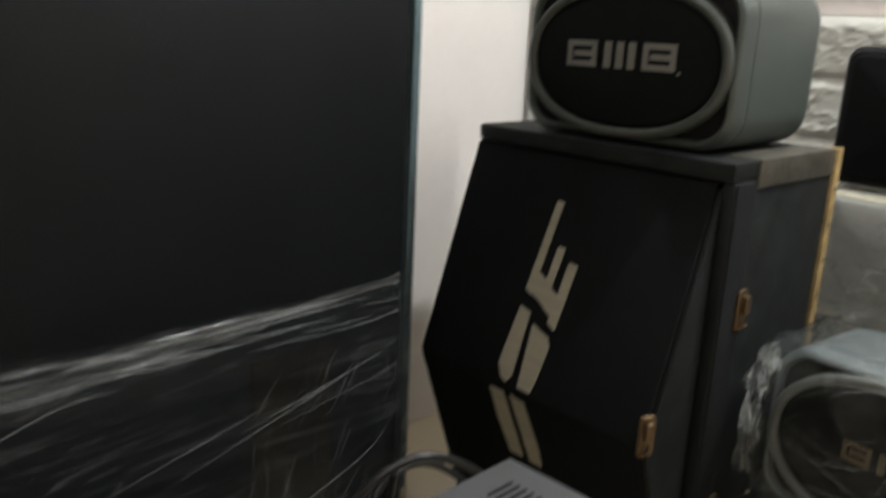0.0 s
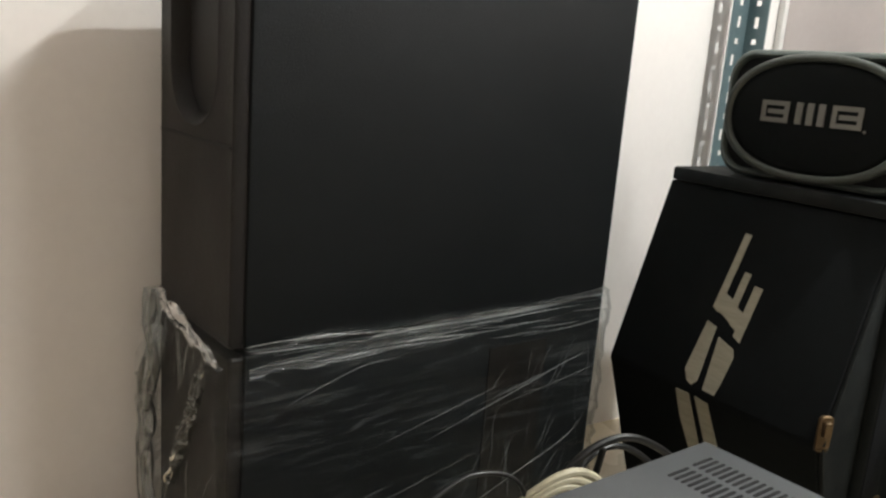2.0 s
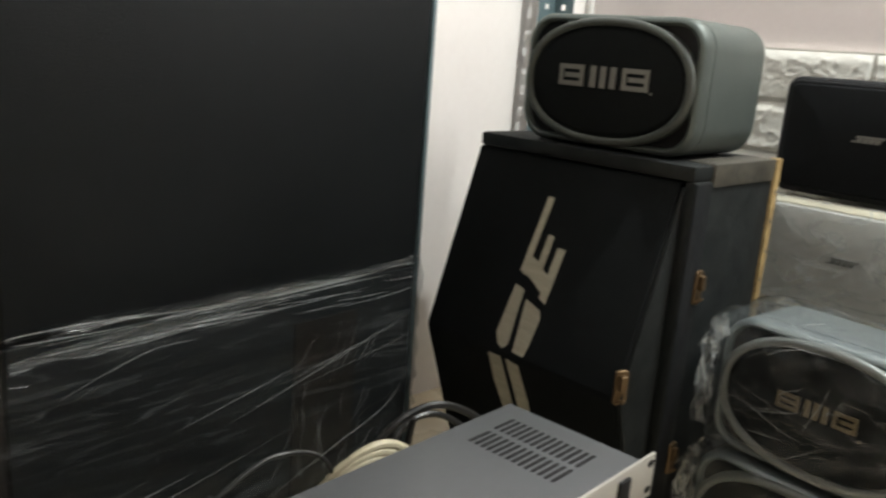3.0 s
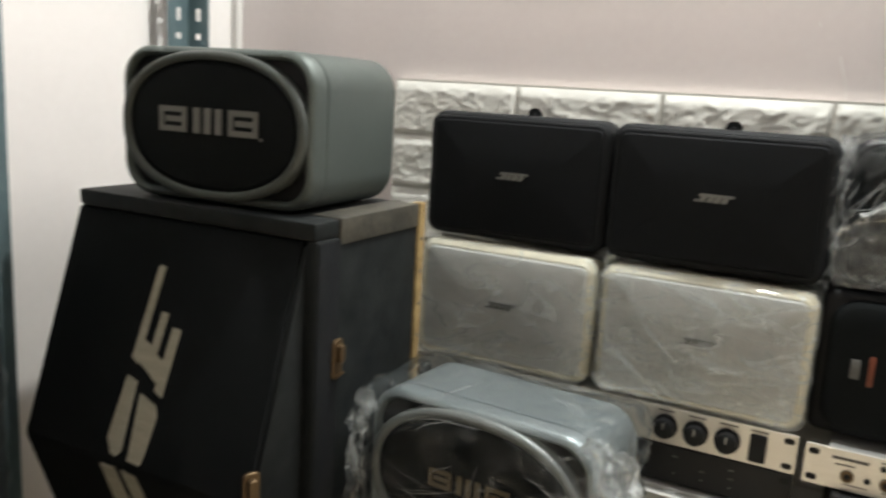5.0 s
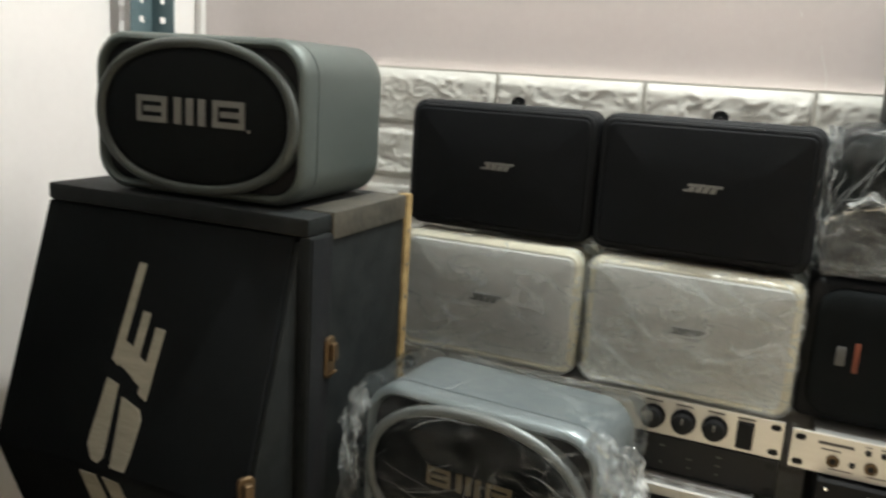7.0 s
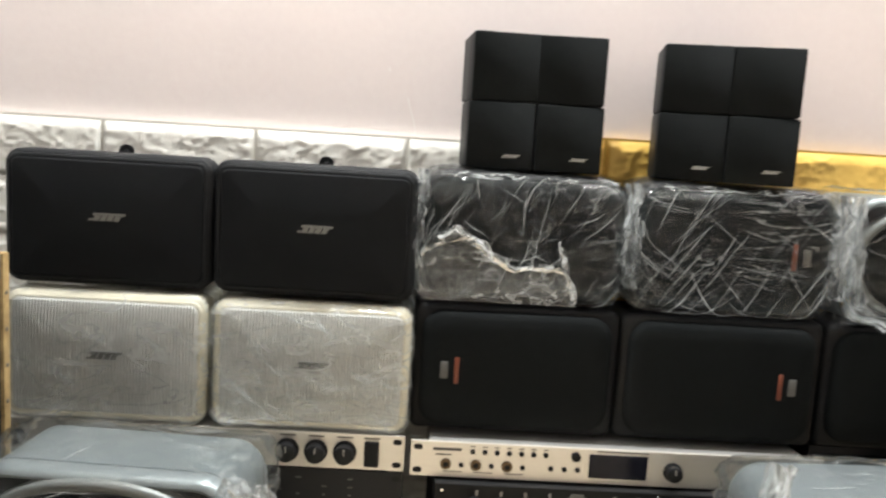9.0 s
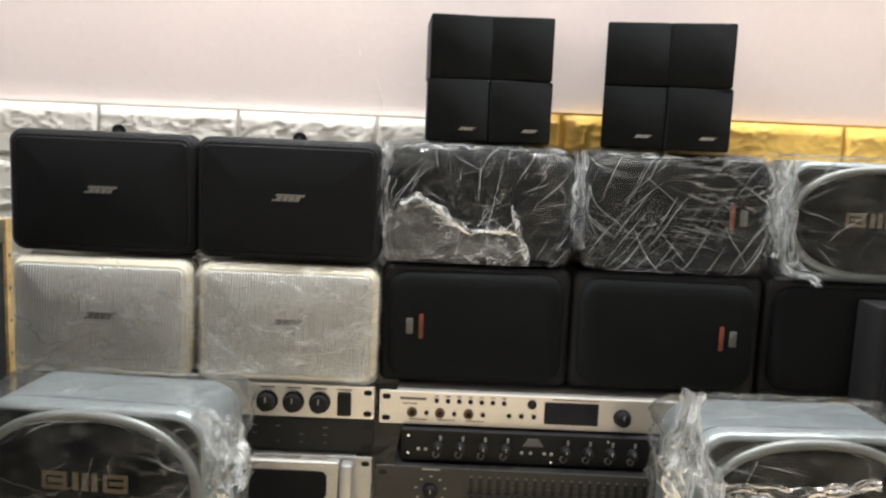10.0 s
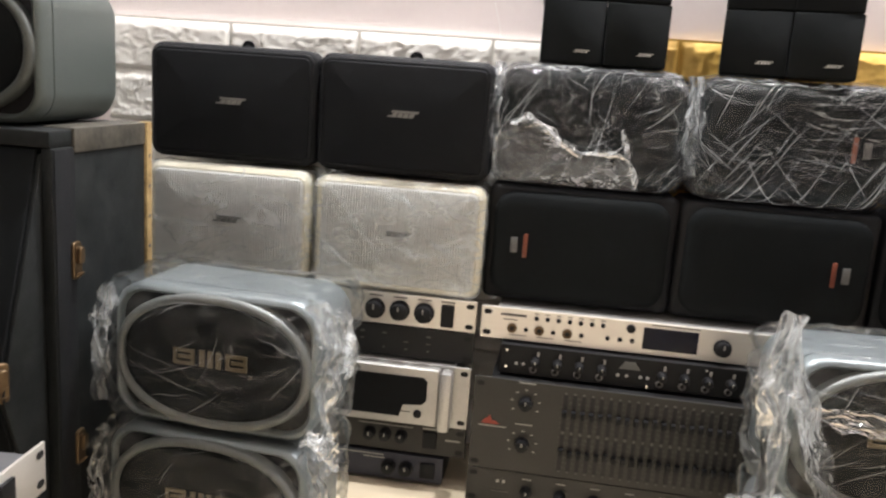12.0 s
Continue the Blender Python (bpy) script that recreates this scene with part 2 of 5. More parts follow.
ANGLE = shader("blue_grey_slotted_steel", (0.17, 0.245, 0.265), 0.42, metal=0.4, second=(0.12, 0.17, 0.19), grain=120, stain=14, amount=0.6, bump=0.15)
PLAIN_WHITE = shader("plain_white_plastic", (0.82, 0.80, 0.77), 0.4, grain=60, amount=0.15)
TUBEGLASS = bpy.data.materials.new("lit_tube")
TUBEGLASS.use_nodes = True
TUBEGLASS.node_tree.nodes["Principled BSDF"].inputs["Emission Color"].default_value = (1, 0.97, 0.93, 1)
TUBEGLASS.node_tree.nodes["Principled BSDF"].inputs["Emission Strength"].default_value = 8.0
FILM = film_material("creased_clear_film", 0.26, 0.5, (1, 1, 2.2), 18, base=0.006, veil=0.08)
FILM_DIAG = film_material("diagonal_clear_film", 0.40, 0.75, (0.6, 1, 4), 22, base=0.006, veil=0.05)
FILM_SUB = film_material("stretched_clear_film", 0.10, 0.0, (1, 0.3, 5.0), 15, base=0.002, veil=0.012, shine=0.3)
FILM_EDGE = film_material("rolled_clear_film", 0.5, 0.0, (1, 0.15, 8.0), 26, base=0.05, veil=0.30)
LABELPRINT = shader("dim_brown_print", (0.009, 0.0075, 0.006), 0.6, second=(0.004, 0.004, 0.004), grain=60, stain=30, amount=0.8, bump=0, stretch=(1, 1, 0.15), spec=0.2)
DIMPRINT = shader("dim_pale_print", (0.11, 0.11, 0.105), 0.5, grain=100, bump=0)
FILM_TUFT = film_material("bunched_clear_film", 0.55, 0.2, (3.2, 3.2, 0.5), 24, base=0.07, veil=0.46, shine=0.8, relief=0.45)
FILM_PALE = film_material("smooth_clear_film", 0.35, 0.8, (0.8, 1, 2), 12, base=0.07, veil=0.24)
FILM_GLINT = film_material("glinting_clear_film", 0.6, 0.7, (0.8, 1, 2.5), 20, base=0.08, veil=0.32)
CREASE = film_material("white_film_crease", 0.5, 0.2, (1, 1, 1), 60, base=0.30)
FILM_FLAP = film_material("torn_clear_film", 0.6, 0.9, (1, 1, 2.2), 34, base=0.02, veil=0.34, shine=1.0)


# ---------- mesh helpers ----------
def mesh(bm, name, material, smooth=True, sharp=32):
    bmesh.ops.recalc_face_normals(bm, faces=bm.faces[:])
    me = bpy.data.meshes.new(name)
    bm.to_mesh(me)
    bm.free()
    me.materials.append(material)
    if smooth:
        me.polygons.foreach_set("use_smooth", [True] * len(me.polygons))
        me.set_sharp_from_angle(angle=radians(sharp))
    return me


def part(name, bm, material, parent, label="", m=None, smooth=True, sharp=32):
    ob = new(name, mesh(bm, name, material, smooth, sharp))
    ob.parent = parent
    if m is not None:
        ob.matrix_basis = m
    return tagged(ob, label)


def again(ob, m, parent=None):
    """One more part on the same mesh."""
    o = new(ob.name.split(".")[0], ob.data)
    o.parent = parent or ob.parent
    o.matrix_basis = m
    if "label" in ob:
        o["label"] = ob["label"]
    return o


def thing(name, m, label, category, group="", kind=""):
    ob = new(name)
    ob.empty_display_size = 0.03
    ob.matrix_basis = m
    return tagged(ob, label, category, group, kind)


def rr_points(w, h, r, seg=6):
    r = max(0.0002, min(r, w / 2 - 1e-4, h / 2 - 1e-4))
    pts = []
    for cx, cz, a0 in ((w / 2 - r, h / 2 - r, 0), (-w / 2 + r, h / 2 - r, 90), (-w / 2 + r, -h / 2 + r, 180), (w / 2 - r, -h / 2 + r, 270)):
        for k in range(seg + 1):
            a = radians(a0 + 90 * k / seg)
            pts.append((cx + r * math.cos(a), cz + r * math.sin(a)))
    return pts


def ell_points(w, h, n=56, p=2.0):
    out = []
    for k in range(n):
        a = 2 * math.pi * k / n
        c, s = math.cos(a), math.sin(a)
        out.append((w / 2 * math.copysign(abs(c) ** (2 / p), c), h / 2 * math.copysign(abs(s) ** (2 / p), s)))
    return out


def loft(bm, rings, cap=(True, True)):
    """rings: lists of (x, y, z) of equal length, joined one to the next."""
    vs = [[bm.verts.new(p) for p in ring] for ring in rings]
    n = len(vs[0])
    for a, b in zip(vs, vs[1:]):
        for k in range(n):
            bm.faces.new((a[k], a[(k + 1) % n], b[(k + 1) % n], b[k]))
    if cap[0]:
        bm.faces.new(vs[0][::-1])
    if cap[1]:
        bm.faces.new(vs[-1])
    return bm


def rr_loft(w, h, r, rings, seg=6, bm=None, at=(0, 0), cap=(True, True)):
    """A rounded rectangle in x and z, lofted along y. rings: (inset, y)."""
    bm = bm or bmesh.new()
    return loft(bm, [[(at[0] + x, y, at[1] + z) for x, z in rr_points(w - 2 * i, h - 2 * i, r - i * 0.7, seg)] for i, y in rings], cap)


def ell_loft(w, h, rings, n=56, p=2.0, bm=None, at=(0, 0), cap=(True, True)):
    bm = bm or bmesh.new()
    return loft(bm, [[(at[0] + x, y, at[1] + z) for x, z in ell_points(w - 2 * i, h - 2 * i, n, p)] for i, y in rings], cap)


def block(x0, x1, y0, y1, z0, z1, bev=0.0, seg=2, bm=None):
    own = bm is None
    bm = bm or bmesh.new()
    vs = [bm.verts.new((x, y, z)) for x in (x0, x1) for y in (y0, y1) for z in (z0, z1)]
    fs = [bm.faces.new([vs[i] for i in q]) for q in ((0, 1, 3, 2), (4, 6, 7, 5), (0, 4, 5, 1), (2, 3, 7, 6), (0, 2, 6, 4), (1, 5, 7, 3))]
    if bev and own:
        bmesh.ops.bevel(bm, geom=bm.edges[:], offset=bev, segments=seg, affect="EDGES", profile=0.5)
    return bm


def prism_x(profile, x0, x1, bev=0.0):
    """A (y, z) outline extruded along x."""
    bm = bmesh.new()
    loft(bm, [[(x, y, z) for y, z in profile] for x in (x0, x1)])
    if bev:
        bmesh.ops.bevel(bm, geom=bm.edges[:], offset=bev, segments=2, affect="EDGES", profile=0.5)
    return bm


def plate(points, y0, y1, bm=None):
    """An (x, z) outline extruded along y."""
    bm = bm or bmesh.new()
    return loft(bm, [[(x, y, z) for x, z in points] for y in (y0, y1)])


def tube(points, radius, n=8, bm=None, taper=False):
    """A round cable along a list of points, smoothed; with taper it thins to both ends."""
    pts = [Vector(p) for p in points]
    fine = []
    for i in range(len(pts) - 1):
        p0, p1, p2, p3 = pts[max(i - 1, 0)], pts[i], pts[i + 1], pts[min(i + 2, len(pts) - 1)]
        for k in range(7):
            t = k / 7
            fine.append(0.5 * (2 * p1 + (p2 - p0) * t + (2 * p0 - 5 * p1 + 4 * p2 - p3) * t * t + (3 * p1 - p0 - 3 * p2 + p3) * t ** 3))
    fine.append(pts[-1])
    rings, side = [], Vector((0.31, 0.52, 0.8))
    for i, p in enumerate(fine):
        d = (fine[min(i + 1, len(fine) - 1)] - fine[max(i - 1, 0)]).normalized()
        u = d.cross(side).normalized()
        v = d.cross(u)
        r = radius * (0.12 + 0.88 * math.sin(math.pi * i / (len(fine) - 1))) if taper else radius
        rings.append([tuple(p + r * (math.cos(2 * math.pi * k / n) * u + math.sin(2 * math.pi * k / n) * v)) for k in range(n)])
    return loft(bm or bmesh.new(), rings)


def ridge(p, seed, stretch=(1, 1, 1), scale=18.0):
    q = Vector((p[0] * stretch[0] + seed * 3.7, p[1] * stretch[1] - seed * 1.3, p[2] * stretch[2] + seed)) * scale
    a = 1 - abs(noise.noise(q))
    b = 1 - abs(noise.noise(q * 2.3 + Vector((5, 1, 9))))
    return a ** 4 + 0.45 * b ** 4 - 0.5


def film_box(w, h, d, r, seed, amp=0.003, n=30, stretch=(1, 1, 1), scale=18.0, slump=0.0):
    """Film drawn round a box: a rounded box with creases, centred on x and z, front at y = -d/2."""
    bm = bmesh.new()
    half = Vector((w / 2, d / 2, h / 2))
    known = {}
    for ax in range(3):
        for sgn in (-1, 1):
            grid = []
            for i in range(n + 1):
                row = []
                for j in range(n + 1):
                    c = [0, 0, 0]
                    c[ax], c[(ax + 1) % 3], c[(ax + 2) % 3] = sgn, 2 * i / n - 1, 2 * j / n - 1
                    key = tuple(round(v, 4) for v in c)
                    if key not in known:
                        p = Vector((c[0] * half.x, c[1] * half.y, c[2] * half.z))
                        inner = Vector([max(-half[k] + r, min(half[k] - r, p[k])) for k in range(3)])
                        off = p - inner
                        nrm = off.normalized() if off.length > 1e-6 else Vector(c).normalized()
                        p = inner + nrm * r
                        k = ridge(p, seed, stretch, scale)
                        edge = 1.0 + 1.6 * max(0.0, abs(c[0]) - 0.8) / 0.2
                        known[key] = bm.verts.new(p + nrm * amp * (k + 0.55) * edge + Vector((0, 0, -slump * max(0, -c[2]))))
                    row.append(known[key])
                grid.append(row)
            for i in range(n):
                for j in range(n):
                    q = (grid[i][j], grid[i + 1][j], grid[i + 1][j + 1], grid[i][j + 1])
                    bm.faces.new(q if sgn > 0 else q[::-1])
    return bm


def tuft(spine, width, seed, fold=0.012, nu=56, nv=24, facing=(0, -1, 0)):
    """A gathered sheet of film along a spine of points."""
    pts = [Vector(p) for p in spine]
    bm = bmesh.new()
    rows = []
    f = Vector(facing)
    for i in range(nu + 1):
        t = i / nu * (len(pts) - 1)
        k = min(int(t), len(pts) - 2)
        p = pts[k].lerp(pts[k + 1], t - k)
        d = (pts[k + 1] - pts[k]).normalized()
        side = d.cross(f).normalized()
        ww = width * (0.55 + 0.45 * math.sin(math.pi * min(1, i / nu * 1.15))) * (0.85 + 0.5 * noise.noise(Vector((i / nu * 5.3, seed, 0))))
        row = []
        for j in range(nv + 1):
            s = j / nv - 0.5
            o = fold * 0.7 * math.sin(j * 0.80 + 2.6 * noise.noise(Vector((i * 0.07, j * 0.11, seed))))
            o += fold * 1.0 * noise.noise(Vector((i * 0.13 + seed, j * 0.26, 2.0)))
            o += fold * 0.10 * (1 - abs(noise.noise(Vector((i * 0.42, j * 0.5, seed + 7))))) ** 6
            row.append(bm.verts.new(p + side * (s * ww + 0.007 * noise.noise(Vector((i / nu * 7.0, j * 0.12, seed + 4)))) + f * o))
        rows.append(row)
    for a, b in zip(rows, rows[1:]):
        for j in range(nv):
            bm.faces.new((a[j], a[j + 1], b[j + 1], b[j]))
    return bm


def crease_web(w, h, count, seed, angle=None, spread=0.5, length=(0.02, 0.07), y=0.0, thick=0.0006, bow=0.0, jitter=0.0022):
    """Fine pulled lines in film over a front face, centred on x and z."""
    rnd = random.Random(seed)
    bm = bmesh.new()
    for _ in range(count):
        a = (rnd.uniform(0, math.pi) if angle is None else rnd.gauss(angle, spread))
        le = rnd.uniform(*length)
        x, z = rnd.uniform(-w / 2, w / 2), rnd.uniform(-h / 2, h / 2)
        pts, n = [], 4
        for k in range(n):
            px = max(-w / 2, min(w / 2, x + le * (k / (n - 1) - 0.5) * math.cos(a) + rnd.uniform(-jitter, jitter)))
            pz = max(-h / 2, min(h / 2, z + le * (k / (n - 1) - 0.5) * math.sin(a) + rnd.uniform(-jitter, jitter)))
            pts.append((px, y - bow * (1 - (2 * px / w) ** 2) * (1 - (2 * pz / h) ** 2), pz))
        tube(pts, thick * rnd.uniform(0.25, 0.85), 3, bm, True)
    return bm


def pane(name, bm, material, parent, label="", m=None):
    ob = part(name, bm, material, parent, label, m, sharp=180)
    ob.visible_shadow = False
    return tagged(ob, kind="stuff") if name == "film_creases" else ob


def structure(name, bm, material, label="", category=""):
    ob = new(name, mesh(bm, name, material, False))
    return tagged(ob, label, category, "", "structure")


# ---------- the room ----------
X0, X1, Y0, Y1, ZC = -0.505, 3.60, -4.20, 0.012, 2.70
structure("floor", block(X0 - 0.1, X1 + 0.1, Y0 - 0.1, Y1 + 0.1, -0.08, 0.0), FLOOR, "cream glazed floor under the stacked equipment", "floor")
structure("ceiling", block(X0, X1, Y0, Y1, ZC, ZC + 0.1), CEIL, "plain white ceiling", "ceiling")
wall_n = structure("wall_north", block(X0 - 0.1, X1 + 0.1, Y1, Y1 + 0.1, 0.0, ZC), PAINT, "pinkish white painted wall with scuffs and hairlines", "wall")
structure("wall_west", block(X0 - 0.1, X0, Y0 - 0.1, Y1, 0.0, ZC), PAINT_LEFT_BRIGHT, "white painted side wall, extra brightness put into its colour", "wall")
structure("wall_east", block(X1, X1 + 0.1, Y0 - 0.1, Y1, 0.0, ZC), PAINT, "plain painted wall", "wall")
structure("wall_south", block(X0, X1, Y0 - 0.1, Y0, 0.0, ZC), PAINT, "plain painted wall", "wall")

for pts in ([(0.378, 0.655), (0.382, 0.640), (0.388, 0.622), (0.389, 0.608)], [(0.352, 0.692), (0.354, 0.686)]):
    part("hairline", tube([(x, Y1 - 0.0002, z) for x, z in pts], 0.0005, 6), CEIL, wall_n)

# the added fill tube on the back wall, above what is seen
tl = thing("fill_tube_batten", pose(*TUBE_AT), "added unseen batten with one lit fluorescent tube on the wall", "lamp")
part("batten", block(-0.47, 0.47, 0.035, 0.10, -0.025, 0.03, 0.006), PLAIN_WHITE, tl)
part("tube", tube([(-0.43, 0.005, 0), (0, 0.005, 0), (0.43, 0.005, 0)], 0.012, 12), TUBEGLASS, tl)
for sx in (-1, 1):
    part("end_cap", block(sx * 0.445 - 0.012, sx * 0.445 + 0.012, -0.008, 0.036, -0.018, 0.018, 0.004), PLAIN_WHITE, tl)
# Unseen batten made up to go with the ceiling fill.
cl = thing("ceiling_fill_batten", pose(0.9, -1.5, ZC), "added fill batten with one lit tube under the ceiling", "lamp")
part("batten", block(-0.6, 0.6, -0.03, 0.03, -0.05, 0.0, 0.006), PLAIN_WHITE, cl)
part("tube", tube([(-0.55, 0, -0.062), (0, 0, -0.062), (0.55, 0, -0.062)], 0.012, 12), TUBEGLASS, cl)


# the bulb in the corner, on an arm from the wall
bl = thing("wall_bulb", pose(*BULB_AT), "white lamp holder with a lit bulb on the wall", "lamp")
part("wall_plate", block(-0.035, 0.035, Y1 - BULB_AT.y - 0.022, Y1 - BULB_AT.y, -0.035, 0.035, 0.006), PLAIN_WHITE, bl)
part("arm", tube([(0, Y1 - BULB_AT.y - 0.02, 0), (0, 0.06, 0.02), (0, 0.0, 0.03)], 0.008, 10), PLAIN_WHITE, bl)
part("holder", ell_loft(0.036, 0.036, [(0, -0.034), (0, -0.002), (0.004, 0.006)], 20), PLAIN_WHITE, bl, "", pose(0, 0, 0, 90))
part("bulb", ell_loft(0.030, 0.030, [(0, 0.0), (0.001, 0.006), (0.012, 0.012)], 20), TUBEGLASS, bl, "", pose(0, 0, -0.006, -90))


# slotted steel posts of a rack in the corner
def angle_post(m, height, outward):
    """An L of two slotted flanges, each 40 mm, with its vertex at the origin: one along x, one along outward * y."""
    post = thing("slotted_angle_post", m, "blue-grey slotted steel angle post of a shelf rack", "post", "rack posts")
    for along in (0, 1):
        bm = bmesh.new()
        w, t, z = 0.040, 0.002, 0.0
        rows = []
        pitch = 0.030
        k = 0
        while z < height - 0.001:
            hole = 0.0085 if k % 2 else 0.0175
            hw = 0.0042 if k % 2 == 0 else 0.0050
            off = 0.0 if k % 4 else 0.004
            rows.append((z, pitch * (0.85 if k % 2 else 1.15), hole, hw, off))
            z += rows[-1][1]
            k += 1

        def quad(a0, a1, b0, b1):
            if along == 0:
                block(a0, a1, 0, outward * t, b0, b1, bm=bm)
            else:
                block(0, t, outward * a0, outward * a1, b0, b1, bm=bm)
        for z, p, hole, hw, off in rows:
            c = w / 2 + off
            zc = z + p / 2
            quad(0, c - hw, z, z + p)
            quad(c + hw, w, z, z + p)
            quad(c - hw, c + hw, z, zc - hole / 2)
            quad(c - hw, c + hw, zc + hole / 2, z + p)
        part("flange", bm, ANGLE, post, smooth=False)
    return post


angle_post(pose(-0.470, -0.125, 0.0), 2.0, -1)
angle_post(pose(-0.375, -0.515, 0.0), 2.0, 1)

# White strip added to stand for the light along the wall corner.
tr = thing("bright_corner_strip", pose(-0.497, Y1, 0.0), "narrow white strip added for the bright wall corner", "trunking", "", "structure")
part("corner_strip", block(-0.006, 0.006, -0.012, 0.0, 0.0, ZC - 0.02, 0.002), PLAIN_WHITE, tr)


# foam brick cladding
def brick_mesh(w, h, seed, material, name):
    bm = bmesh.new()
    nx, nz = 64, 28
    rows = []
    for j in range(nz + 1):
        row = []
        for i in range(nx + 1):
            x, z = w * i / nx, h * j / nz
            e = min(x, w - x, z, h - z)
            rise = min(1.0, max(0.0, e) / 0.004) ** 0.5 * min(1.0, 0.1 + 0.9 * (h - z) / 0.012)
            q = Vector((x * 26 + seed * 7.3, z * 40 + seed * 3.1, seed))
            bend = q + 0.5 * Vector((noise.noise(q * 1.9), noise.noise(q * 1.9 + Vector((4, 4, 4))), 0))
            a = noise.noise(q * 2.6)
            b = 1 - abs(noise.noise(bend * 0.8 + Vector((3, 8, 1))))
            c = 1 - abs(noise.noise(bend * 1.9 + Vector((1, 5, 7))))
            step = math.tanh(6 * noise.noise(q * 0.7 + Vector((9, 2, 4))))
            yy = rise * (0.0052 + 0.0002 * a + 0.0005 * step + 0.0021 * b ** 20 + 0.0014 * c ** 16)
            row.append(bm.verts.new((x, -yy, z)))
        rows.append(row)
    for a, b in zip(rows, rows[1:]):
        for i in range(nx):
            bm.faces.new((a[i], a[i + 1], b[i + 1], b[i]))
    for f in bm.faces:
        f.smooth = True
    me = bpy.data.meshes.new(name)
    bm.to_mesh(me)
    bm.free()
    me.materials.append(material)
    return me


def cladding(name, x0, x1, first, top, step, material, joint, label):
    panel = new(name, mesh(block(x0, x1, 0.0, Y1, 0.0, top + 0.003), name, joint, False))
    tagged(panel, label, "wall cladding", "", "structure")
    rh, gap, s = 0.0757, 0.0035, int(x0 * 100) % 50 + 3
    for row in range(8):
        z1 = top - row * rh
        z0 = max(0.002, z1 - rh + gap)
        xs = first + (0 if row % 2 == 0 else step / 2)
        while xs > x0:
            xs -= step
        while xs < x1 - 0.002:
            a, b = max(xs, x0), min(xs + step - gap, x1)
            if b - a > 0.012 and z1 - z0 > 0.01:
                s += 1
                o = new("brick", brick_mesh(b - a, z1 - z0, s, material, "brick"))
                o.parent = panel
                o.location = (a, -0.0005, z0)
            xs += step


cladding("pearl_wall_cladding", -0.191, 0.572, 0.0, 0.603, 0.1915, PEARL, PEARL_J, "pearl white foam brick cladding with rocky relief")
cladding("gold_wall_cladding", 0.575, 1.75, 0.635, 0.617, 0.195, GOLD, GOLD_J, "shiny gold foam brick cladding with rocky relief")


# ---------- marks ----------
def three_block_mark(w, h, y0, y1):
    """Three plain blocks side by side: two framed ones with a bar across, one of upright bars."""
    bm = bmesh.new()
    bw, t = w * 0.285, h * 0.22
    for x in (-w / 2, -w / 2 + w * 0.715):
        block(x, x + t, y0, y1, -h / 2, h / 2, bm=bm)
        block(x + bw - t, x + bw, y0, y1, -h / 2, h / 2, bm=bm)
        block(x + t, x + bw - t, y0, y1, h / 2 - t, h / 2, bm=bm)
        block(x + t, x + bw - t, y0, y1, -h / 2, -h / 2 + t, bm=bm)
        block(x + 1.5 * t, x + bw - t, y0, y1, -t * 0.5, t * 0.5, bm=bm)
    x = -w / 2 + w * 0.36
    for a, c in ((0.0, 0.22), (0.39, 0.61), (0.78, 1.0)):
        block(x + bw * a, x + bw * c, y0, y1, -h / 2, h / 2, bm=bm)
    return bm


def slanted_badge(w, h, y0, y1):
    """A slim slanted badge: one long upper bar and small blocks."""
    bm = bmesh.new()
    s = 0.35 * h
    plate([(-w / 2 + 0.12 * w, h * 0.2), (w / 2, h * 0.2), (w / 2 + s * 0.3, h / 2), (-w / 2 + 0.16 * w, h / 2)], y0, y1, bm)
    for k in range(4):
        x = -w / 2 + 0.12 * w + k * 0.185 * w
        plate([(x, -h / 2 + (0 if k else 0)), (x + 0.15 * w, -h / 2), (x + 0.15 * w + s, h * 0.15), (x + s, h * 0.15)], y0, y1, bm)
    plate([(-w / 2, -h / 2), (-w / 2 + 0.13 * w, -h / 2), (-w / 2 + 0.13 * w, -h * 0.25), (-w / 2 + 0.04 * w, -h * 0.25)], y0, y1, bm)
    return bm


